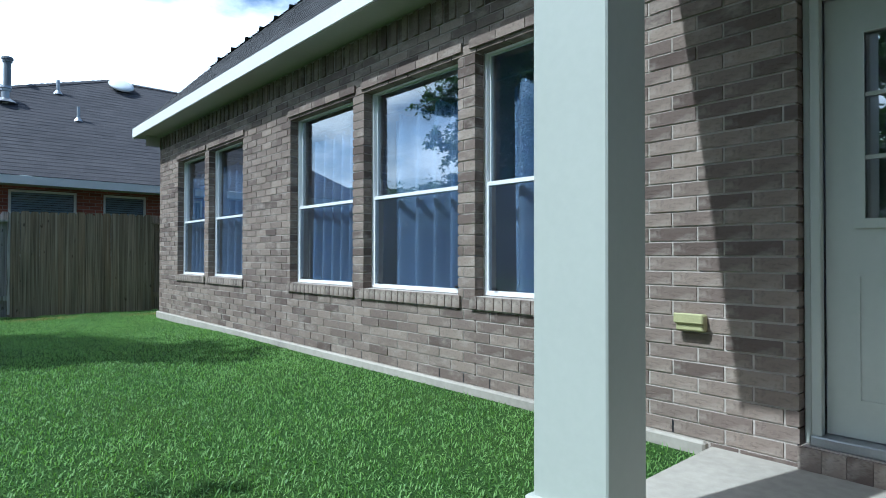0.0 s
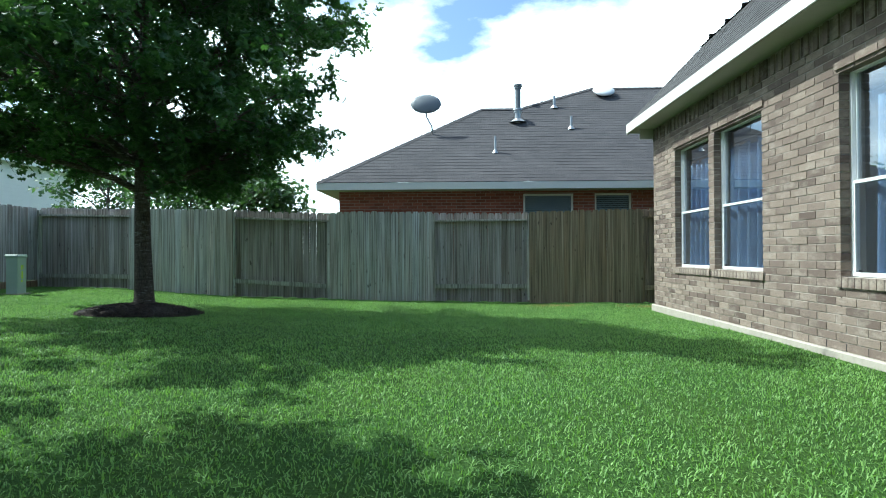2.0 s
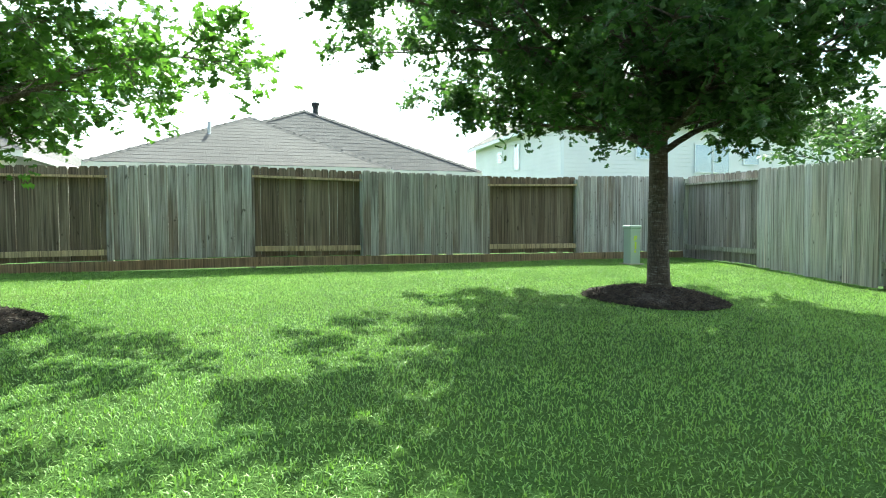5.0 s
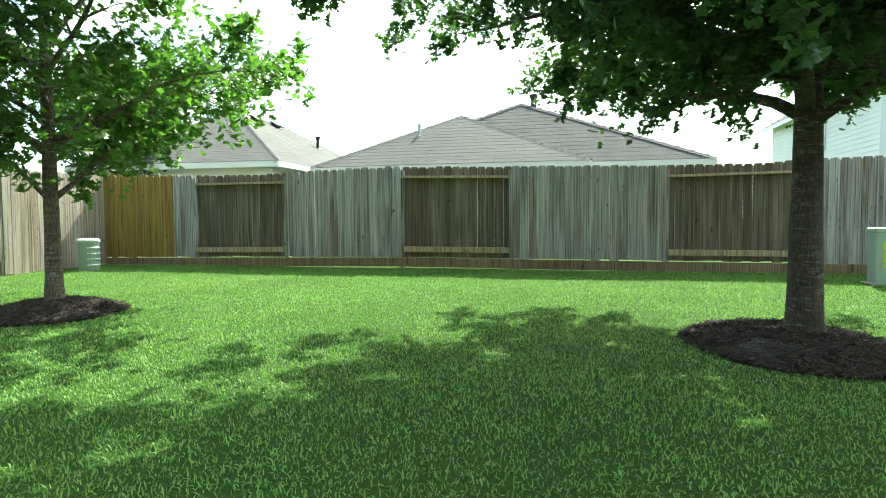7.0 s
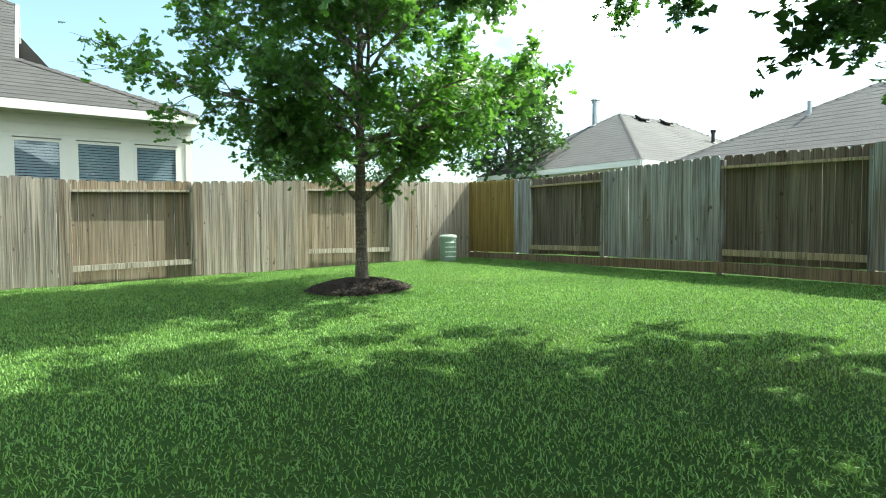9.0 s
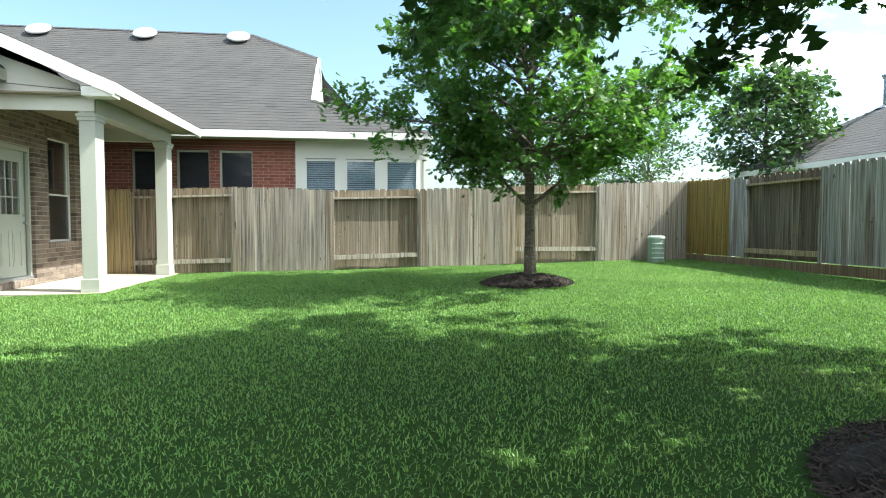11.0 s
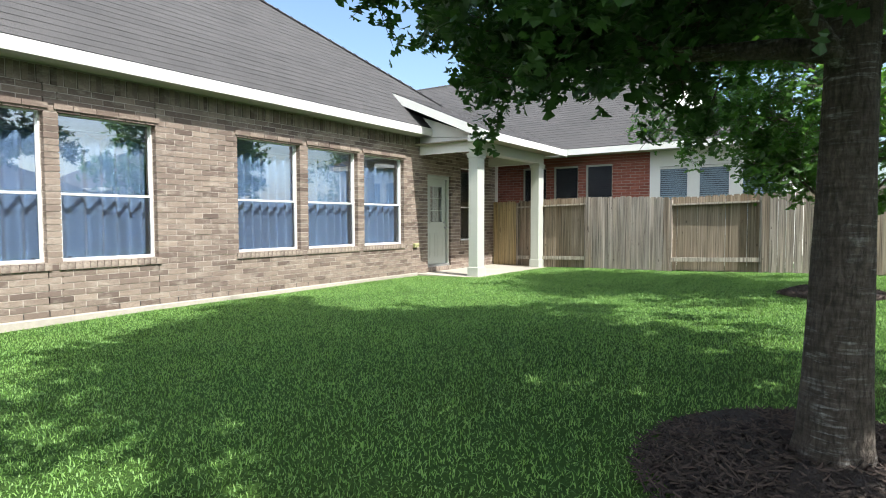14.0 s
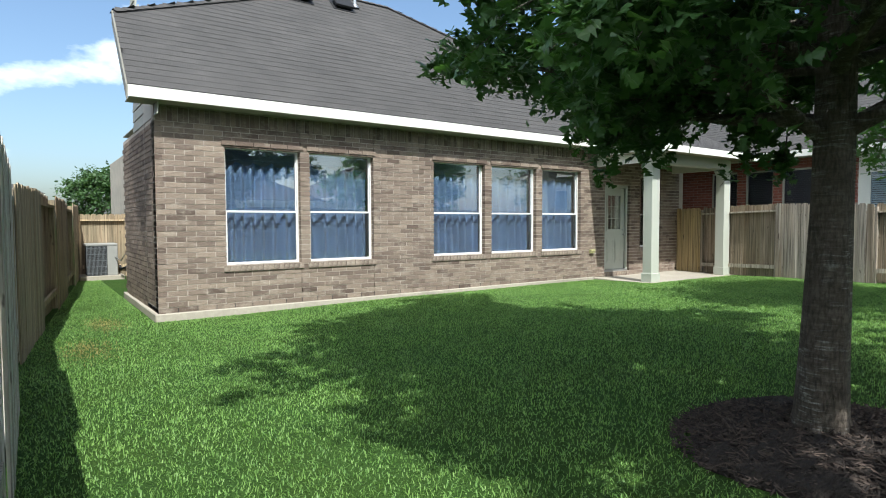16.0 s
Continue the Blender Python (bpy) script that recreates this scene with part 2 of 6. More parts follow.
M_SHINGLE_PALE = shingle_material("shingle_pale", (0.125, 0.119, 0.12), (0.168, 0.16, 0.158))

RED = [(0.16, 0.045, 0.03), (0.24, 0.07, 0.045), (0.3, 0.1, 0.065), (0.2, 0.06, 0.04)]


def far_brick(name):
    """Brickwork of the neighbours' houses, too far off to pick its bricks apart."""
    m, n, l, p = nodes_of(name)
    co, sep, cmb, bt = n.new("ShaderNodeTexCoord"), n.new("ShaderNodeSeparateXYZ"), n.new("ShaderNodeCombineXYZ"), n.new("ShaderNodeTexBrick")
    add = n.new("ShaderNodeMath")
    add.operation = "ADD"
    l.new(co.outputs["Object"], sep.inputs[0])
    l.new(sep.outputs["X"], add.inputs[0])
    l.new(sep.outputs["Y"], add.inputs[1])
    l.new(add.outputs[0], cmb.inputs["X"])
    l.new(sep.outputs["Z"], cmb.inputs["Y"])
    l.new(cmb.outputs[0], bt.inputs["Vector"])
    bt.inputs["Scale"].default_value = 1.0
    bt.inputs["Brick Width"].default_value, bt.inputs["Row Height"].default_value = 0.24, 0.076
    bt.inputs["Mortar Size"].default_value = 0.006
    bt.inputs["Color1"].default_value, bt.inputs["Color2"].default_value = rgba(RED[0]), rgba(RED[2])
    bt.inputs["Mortar"].default_value = (0.36, 0.3, 0.26, 1)
    fine = noise_tex(n, l, 14, (1, 1, 2))
    col = mix_rgb(n, l, 0.35, bt.outputs["Color"], mix_rgb(n, l, fine, RED[0], RED[3]))
    l.new(col, p.inputs["Base Color"])
    p.inputs["Roughness"].default_value = 0.9
    add_bump(n, l, p, bt.outputs["Fac"], -0.4, 0.006)
    return m


M_REDBRICK = far_brick("red_brickwork")


def glass_material(name, tint, strength):
    m, n, l, p = nodes_of(name)
    n.remove(p)
    out = n["Material Output"]
    tr, gl, fr, mx, mul = (n.new("ShaderNodeBsdfTransparent"), n.new("ShaderNodeBsdfGlossy"), n.new("ShaderNodeLayerWeight"), n.new("ShaderNodeMixShader"), n.new("ShaderNodeMath"))
    tr.inputs["Color"].default_value = rgba(tint)
    gl.inputs["Roughness"].default_value = 0.0
    fr.inputs["Blend"].default_value = 0.5
    power = n.new("ShaderNodeMath")
    power.operation, power.inputs[1].default_value = "POWER", 5
    mul.operation, mul.inputs[1].default_value, mul.inputs[2].default_value, mul.use_clamp = "MULTIPLY_ADD", 0.9, 0.045 * strength, True
    l.new(fr.outputs["Facing"], power.inputs[0])
    l.new(power.outputs[0], mul.inputs[0])
    l.new(mul.outputs[0], mx.inputs[0])
    l.new(tr.outputs[0], mx.inputs[1])
    l.new(gl.outputs[0], mx.inputs[2])
    l.new(mx.outputs[0], out.inputs["Surface"])
    return m


M_GLASS_DULL = glass_material("screened_glass", (0.8, 0.81, 0.83), 0.3)
M_GLASS = glass_material("window_glass", (0.9, 0.93, 0.94), 6.0)
M_GLASS_MID = glass_material("blind_window_glass", (0.86, 0.88, 0.9), 1.3)
M_GLASS_LOW = glass_material("screened_window_glass", (0.9, 0.93, 0.94), 2.0)


def screen_material():
    m, n, l, p = nodes_of("insect_screen")
    tr, mx = n.new("ShaderNodeBsdfTransparent"), n.new("ShaderNodeMixShader")
    p.inputs["Base Color"].default_value = (0.05, 0.052, 0.055, 1)
    p.inputs["Roughness"].default_value = 0.7
    mx.inputs[0].default_value = 0.15
    l.new(tr.outputs[0], mx.inputs[1])
    l.new(p.outputs[0], mx.inputs[2])
    l.new(mx.outputs[0], n["Material Output"].inputs["Surface"])
    return m


M_SCREEN = screen_material()


def cloth_material(name, c):
    m, n, l, p = nodes_of(name)
    weave, fold = noise_tex(n, l, 260, (1, 1, 0.3), 2), noise_tex(n, l, 3, (1, 2, 0.3))
    col = mix_rgb(n, l, fold, tuple(0.8 * v for v in c), c)
    l.new(col, p.inputs["Base Color"])
    p.inputs["Roughness"].default_value = 0.55
    p.inputs["Sheen Weight"].default_value = 0.3
    add_bump(n, l, p, weave, 0.15, 0.002)
    return m


M_CURTAIN = cloth_material("blue_satin", (0.34, 0.5, 0.77))
M_BLIND = plain("blind_slat", (0.36, 0.45, 0.5), 0.5, 0.06, 5, 0.03)
M_BLIND_DARK = plain("dark_blind_slat", (0.075, 0.075, 0.085), 0.5, 0.06, 5, 0.03)


def leaf_material(name, a, b, through, rough=0.45, spec=0.35):
    m, n, l, p = nodes_of(name)
    r = picked(n, True)
    col = mix_rgb(n, l, r, a, b)
    big = noise_tex(n, l, 0.9)
    col = mix_rgb(n, l, 0.3, col, mix_rgb(n, l, big, tuple(0.6 * v for v in a), tuple(1.3 * v for v in b)))
    l.new(col, p.inputs["Base Color"])
    p.inputs["Roughness"].default_value, p.inputs["Specular IOR Level"].default_value = rough, spec
    tl, mx = n.new("ShaderNodeBsdfTranslucent"), n.new("ShaderNodeMixShader")
    hot = mix_rgb(n, l, 1.0, col, (1.9, 2.15, 0.95), "MULTIPLY")
    l.new(hot, tl.inputs["Color"])
    mx.inputs[0].default_value = through
    l.new(p.outputs[0], mx.inputs[1])
    l.new(tl.outputs[0], mx.inputs[2])
    l.new(mx.outputs[0], n["Material Output"].inputs["Surface"])
    return m


M_LEAF = leaf_material("oak_leaf", (0.034, 0.078, 0.028), (0.072, 0.145, 0.045), 0.28, 0.42, 0.45)
M_LEAF_LIGHT = leaf_material("young_oak_leaf", (0.055, 0.12, 0.035), (0.105, 0.2, 0.05), 0.38, 0.42, 0.5)
M_LEAF_FAR = leaf_material("far_leaf", (0.045, 0.09, 0.035), (0.075, 0.135, 0.05), 0.25)
M_STRAW = leaf_material("dry_grass_blade", (0.24, 0.21, 0.08), (0.38, 0.3, 0.13), 0.3)
M_GRASS = leaf_material("grass_blade", (0.115, 0.232, 0.062), (0.225, 0.365, 0.1), 0.22, 0.5, 0.35)


def bark_material(name, k):
    m, n, l, p = nodes_of(name)
    rings = noise_tex(n, l, 11, (0.6, 0.6, 3.0), 8, 0.7)
    furrow = noise_tex(n, l, 46, (1.5, 1.5, 0.45), 6, 0.6, lo=0.34, hi=0.6)
    bars = noise_tex(n, l, 9, (0.9, 0.9, 6.5), 7, 0.66, lo=0.52, hi=0.66)
    patch = noise_tex(n, l, 4.2, (1.0, 1.0, 0.5), 4, 0.6, lo=0.42, hi=0.6)
    col = mix_rgb(n, l, rings, (0.062 * k, 0.047 * k, 0.036 * k), (0.19 * k, 0.155 * k, 0.125 * k))
    col = mix_rgb(n, l, furrow, mix_rgb(n, l, 0.7, col, (0.03, 0.023, 0.018)), col)
    both = n.new("ShaderNodeMath")
    both.operation = "MULTIPLY"
    l.new(bars, both.inputs[0])
    l.new(patch, both.inputs[1])
    col = mix_rgb(n, l, both.outputs[0], col, mix_rgb(n, l, furrow, (0.16, 0.15, 0.14), (0.5 * min(k, 1.3), 0.49 * min(k, 1.3), 0.46 * min(k, 1.3))))
    l.new(col, p.inputs["Base Color"])
    p.inputs["Roughness"].default_value = 0.93
    add_bump(n, l, p, furrow, 1.0, 0.014)
    return m


M_BARK = bark_material("oak_bark", 1.0)
M_BARK_PALE = bark_material("young_oak_bark", 1.75)


def mulch_material():
    m, n, l, p = nodes_of("dark_mulch")
    a, b = noise_tex(n, l, 45, (1, 0.4, 1), 5), noise_tex(n, l, 6)
    col = mix_rgb(n, l, a, (0.012, 0.009, 0.008), (0.05, 0.036, 0.028))
    col = mix_rgb(n, l, b, col, (0.028, 0.02, 0.016))
    l.new(col, p.inputs["Base Color"])
    p.inputs["Roughness"].default_value = 0.95
    add_bump(n, l, p, a, 1.0, 0.03)
    return m


M_MULCH = mulch_material()


def soil_material():
    m, n, l, p = nodes_of("lawn_ground")
    a, b, c = noise_tex(n, l, 60, (1, 1, 1), 4), noise_tex(n, l, 1.1, (1, 1, 1), 5), noise_tex(n, l, 0.35, (1, 1, 1), 4, lo=0.6, hi=0.75)
    col = mix_rgb(n, l, a, (0.03, 0.065, 0.014), (0.085, 0.15, 0.03))
    col = mix_rgb(n, l, b, col, (0.045, 0.1, 0.022))
    col = mix_rgb(n, l, c, col, (0.09, 0.12, 0.035))
    l.new(col, p.inputs["Base Color"])
    p.inputs["Roughness"].default_value, p.inputs["Specular IOR Level"].default_value = 0.95, 0.1
    add_bump(n, l, p, a, 0.8, 0.03)
    return m


M_SOIL = soil_material()


# ---- mesh helpers ----
def quad_box(bm, x0, x1, y0, y1, z0, z1, m=None):
    v = [Vector(c) for c in ((x0, y0, z0), (x1, y0, z0), (x1, y1, z0), (x0, y1, z0), (x0, y0, z1), (x1, y0, z1), (x1, y1, z1), (x0, y1, z1))]
    if m is not None:
        v = [m @ c for c in v]
    v = [bm.verts.new(c) for c in v]
    for f in ((0, 3, 2, 1), (4, 5, 6, 7), (0, 1, 5, 4), (1, 2, 6, 5), (2, 3, 7, 6), (3, 0, 4, 7)):
        bm.faces.new([v[i] for i in f])


def ring_tube(bm, points, radii, sides=8, cap=True):
    """A tube along points, with a radius at each."""
    rings = []
    for i, p in enumerate(points):
        a, b = points[max(0, i - 1)], points[min(len(points) - 1, i + 1)]
        d = (Vector(b) - Vector(a)).normalized()
        s = d.orthogonal().normalized() if abs(d.z) < 0.95 else Vector((1, 0, 0))
        s = (s - d * s.dot(d)).normalized()
        u = d.cross(s)
        r = radii[i]
        rings.append([bm.verts.new(Vector(p) + (s * math.cos(2 * math.pi * k / sides) + u * math.sin(2 * math.pi * k / sides)) * r) for k in range(sides)])
    for a, b in zip(rings, rings[1:]):
        for k in range(sides):
            bm.faces.new((a[k], a[(k + 1) % sides], b[(k + 1) % sides], b[k]))
    if cap:
        bm.faces.new(rings[0][::-1])
        bm.faces.new(rings[-1])


def mesh_of(bm, name, material, smooth=False):
    me = bpy.data.meshes.new(name)
    bmesh.ops.recalc_face_normals(bm, faces=bm.faces)
    bm.to_mesh(me)
    bm.free()
    me.materials.append(material)
    if smooth:
        for f in me.polygons:
            f.use_smooth = True
    return me


def part(name, bm, material, parent=None, label="", smooth=False, bevel=0.0):
    if bevel:
        bmesh.ops.bevel(bm, geom=list(bm.edges), offset=bevel, segments=1, affect="EDGES", clamp_overlap=True)
    ob = new(name, mesh_of(bm, name, material, smooth))
    ob.parent = parent
    if label:
        tagged(ob, label)
    return ob


def box_part(name, box, material, parent=None, label="", bevel=0.0, m=None):
    bm = bmesh.new()
    quad_box(bm, *box, m=m)
    return part(name, bm, material, parent, label, bevel=bevel)


def arrays_part(name, verts, faces_n, material, parent=None, label="", smooth=False):
    """A mesh from an (N, k, 3) array: N loose pieces, each the polygons faces_n of its k points."""
    n, k, _ = verts.shape
    me = bpy.data.meshes.new(name)
    loops = np.concatenate([np.array(f) for f in faces_n])
    sizes = np.array([len(f) for f in faces_n])
    me.vertices.add(n * k)
    me.vertices.foreach_set("co", verts.reshape(-1).astype(np.float32))
    all_loops = (loops[None, :] + (np.arange(n) * k)[:, None]).reshape(-1)
    me.loops.add(len(all_loops))
    me.loops.foreach_set("vertex_index", all_loops.astype(np.int32))
    starts = np.concatenate([[0], np.cumsum(sizes)[:-1]])
    all_starts = (starts[None, :] + (np.arange(n) * len(loops))[:, None]).reshape(-1)
    me.polygons.add(len(all_starts))
    me.polygons.foreach_set("loop_start", all_starts.astype(np.int32))
    me.update(calc_edges=True)
    me.validate()
    me.materials.append(material)
    me.polygons.foreach_set("use_smooth", np.full(len(me.polygons), smooth, dtype=bool))
    ob = new(name, me)
    ob.parent = parent
    if label:
        tagged(ob, label)
    return ob


def thing(name, label, category, at=(0, 0, 0), group="", kind=""):
    ob = new(name)
    ob.location = at
    ob.empty_display_size = 0.1
    return tagged(ob, label, category, group, kind)


def smooth_step(a, b, v):
    t = np.clip((np.asarray(v, dtype=float) - a) / (b - a), 0, 1)
    return t * t * (3 - 2 * t)


def ground_z(x, y):
    """The lawn's height: it rises gently towards the back fence and dips along the north fence."""
    x, y = np.asarray(x, dtype=float), np.asarray(y, dtype=float)
    z = -0.035 + 0.0245 * (3.5 - np.clip(x, -9.8, 3.5))
    dip = 0.11 * smooth_step(9.5, 13.5, y) * smooth_step(-8.0, -3.5, x) * (1 - 0.6 * smooth_step(1.0, 3.5, x))
    return z - dip + 0.006 * np.sin(x * 1.7 + 1) * np.sin(y * 1.3)


def gz(x, y):
    return float(ground_z(x, y))


# ---- ground ----
def build_ground():
    xs = np.concatenate([[-600, -120, -40, -20], np.linspace(-12, 5, 69), [8, 14, 30, 120, 600]])
    ys = np.concatenate([[-600, -120, -30, -8], np.linspace(-1, 18, 77), [22, 40, 120, 600]])
    X, Y = np.meshgrid(xs, ys, indexing="ij")
    Z = ground_z(X, Y)
    bm = bmesh.new()
    grid = [[bm.verts.new((X[i, j], Y[i, j], Z[i, j])) for j in range(len(ys))] for i in range(len(xs))]
    for i in range(len(xs) - 1):
        for j in range(len(ys) - 1):
            bm.faces.new((grid[i][j], grid[i + 1][j], grid[i + 1][j + 1], grid[i][j + 1]))
    tagged(part("ground", bm, M_SOIL, smooth=True), "mown green lawn on gently rising ground", "lawn", kind="structure")


build_ground()

# ---- own house: openings ----
WX = 3.55
WALL_N, WALL_S, BRICK_BOTTOM, BRICK_TOP = 13.99, 0.66, 0.035, 2.89
COURSE, BRICK_LEN = 0.0816, 0.28
WINDOWS = [(11.77, 12.99), (10.37, 11.59), (7.73, 9.02), (6.23, 7.53), (4.75, 6.03), (1.52, 2.42)]
SILL_Z, HEAD_Z = 0.71, 2.60
DOOR = (2.88, 3.85, 0.12, 2.31)
OPENINGS = [(a, b, SILL_Z, HEAD_Z) for a, b in WINDOWS] + [DOOR]


def wall_core():
    """The wall behind the bricks, in pieces round the openings."""
    core = thing("wall_west", "taupe brick back wall of the house", "wall", kind="structure")
    ys = sorted({WALL_S, WALL_N, *[v for o in OPENINGS for v in o[:2]]})
    bm = bmesh.new()
    for a, b in zip(ys, ys[1:]):
        mid = (a + b) / 2
        hole = [o for o in OPENINGS if o[0] < mid < o[1]]
        spans = [(-0.1, 3.3)] if not hole else [(-0.1, hole[0][2]), (hole[0][3], 3.3)]
        for z0, z1 in spans:
            quad_box(bm, WX + 0.085, WX + 0.22, a, b, z0, z1)
            lo, hi = (a, b) if hole else (a + (0.016 if a > WALL_S else 0), b - (0.016 if b < WALL_N else 0))
            quad_box(bm, WX - 0.001, WX + 0.085, lo, hi, z0, z1)
    part("masonry", bm, M_MORTAR, core)
    return core


WALL = wall_core()


def interior():
    room = thing("room", "plain rooms behind the windows", "room", kind="structure")
    bm = bmesh.new()
    quad_box(bm, WX + 0.9, WX + 0.95, WALL_S, WALL_N, 0.05, 3.3)
    quad_box(bm, WX + 0.22, WX + 0.9, WALL_S, WALL_N, 0.05, 0.12)
    quad_box(bm, WX + 0.22, WX + 0.9, WALL_S, WALL_N, 2.95, 3.3)
    part("inner_wall", bm, M_INDOOR, room)


interior()


def window(i, y0, y1, curtained=True):
    w = thing("window_%d" % (i + 1), "white single-hung window with blue curtains behind" if curtained else "white single-hung window, dark inside", "window", (WX, y0, SILL_Z), kind="structure")
    wd, h = y1 - y0, HEAD_Z - SILL_Z
    meet = 0.45 * h

    def bars(name, x0, x1, a, b, z0, z1, t, mat=M_WHITE):
        bm = bmesh.new()
        quad_box(bm, x0, x1, a, a + t, z0, z1)
        quad_box(bm, x0, x1, b - t, b, z0, z1)
        quad_box(bm, x0, x1, a + t, b - t, z0, z0 + t)
        quad_box(bm, x0, x1, a + t, b - t, z1 - t, z1)
        return part(name, bm, mat, w)

    bars("window_frame", 0.088, 0.15, 0.004, wd - 0.004, 0.006, h - 0.012, 0.018)
    bars("lower_sash", 0.096, 0.122, 0.0225, wd - 0.0225, 0.0245, meet + 0.02, 0.017)
    bars("upper_sash", 0.124, 0.144, 0.0225, wd - 0.0225, meet - 0.01, h - 0.0305, 0.014)
    box_part("meeting_rail", (0.09, 0.123, 0.04, wd - 0.04, meet - 0.008, meet + 0.022), M_WHITE, w)
    for name, x, z0, z1 in (("lower_pane", 0.108, 0.042, meet - 0.006), ("upper_pane", 0.13, meet + 0.02, h - 0.045)):
        g = box_part(name, (x, x + 0.004, 0.038, wd - 0.038, z0, z1), M_GLASS if name == "upper_pane" else M_GLASS_LOW, w)
        g.visible_shadow = False
    s = box_part("insect_screen", (0.1, 0.1012, 0.0396, wd - 0.0396, 0.042, meet - 0.009), M_SCREEN, w, "dark mesh insect screen")
    for a in (0.1, wd - 0.13):
        box_part("sash_latch", (0.083, 0.0945, a, a + 0.03, 0.046, 0.066), M_DARK, w, "small black latch")
    box_part("lintel", (0.02, 0.2, 0.0, wd, h - 0.011, h + 0.0), M_DARK, w, "dark steel lintel over the opening")
    # rowlock sill, brick by brick
    n = max(4, int(round((wd + 0.1) / 0.086)))
    step = (wd + 0.1) / n
    bm = bmesh.new()
    quad_box(bm, -0.012, 0.1, -0.05, wd + 0.05, -0.088, -0.008)
    sill = part("window_sill", bm, M_MORTAR, w)
    bm = bmesh.new()
    quad_box(bm, -0.03, 0.1, -step / 2 + 0.004, step / 2 - 0.004, -0.095, -0.002)
    me = mesh_of(bm, "sill_brick", M_BRICK)
    for k in range(n):
        b = new("sill_brick", me)
        b.parent, b.location = sill, (0, -0.05 + (k + 0.5) * step, 0)
    box_part("inner_sill", (0.151, 0.24, 0.0, wd, -0.01, 0.011), M_WHITE, w)


for i, (a, b) in enumerate(WINDOWS):
    window(i, a, b, i < 5)


def curtain(y0, y1, gap, seed):
    """Pleated satin from a rod, drawn nearly shut."""
    rng = random.Random(seed)
    c = thing("curtain", "pleated light-blue satin curtain hanging behind glass", "curtain", (WX + 0.235, y0, 0.46), "curtains behind the back windows")
    wd = y1 - y0
    cols, rows = 90, 10
    ph, f = rng.random() * 6, 2 * math.pi / 0.2
    bm = bmesh.new()
    grid = []
    for i in range(cols + 1):
        u = i / cols * (wd - gap)
        col = []
        for j in range(rows + 1):
            v = j / rows
            amp = 0.042 + 0.03 * (1 - v)
            x = amp * math.sin(f * u * (1 + 0.12 * math.sin(u * 2.3 + ph)) + ph + 0.25 * (1 - v) * math.sin(u * 5)) + 0.02 * math.sin(u * 4.1 + ph)
            scallop = 0.07 * abs(math.sin(u * 11 + ph)) * v ** 8
            col.append(bm.verts.new((x, u, 1.92 * v - scallop)))
        grid.append(col)
    for i in range(cols):
        for j in range(rows):
            bm.faces.new((grid[i][j], grid[i + 1][j], grid[i + 1][j + 1], grid[i][j + 1]))
    bmesh.ops.solidify(bm, geom=list(bm.faces), thickness=0.003)
    part("cloth", bm, M_CURTAIN, c, smooth=True)
    bm = bmesh.new()
    ring_tube(bm, [(0, -0.08, 1.94), (0, wd + 0.08, 1.94)], [0.012, 0.012])
    part("rod", bm, M_STEEL, c, "thin steel rod")


for i, (a, b) in enumerate(WINDOWS[:5]):
    curtain(a + 0.01, b + 0.02, 0.17 if i in (2, 3, 4) else 0.08, i)


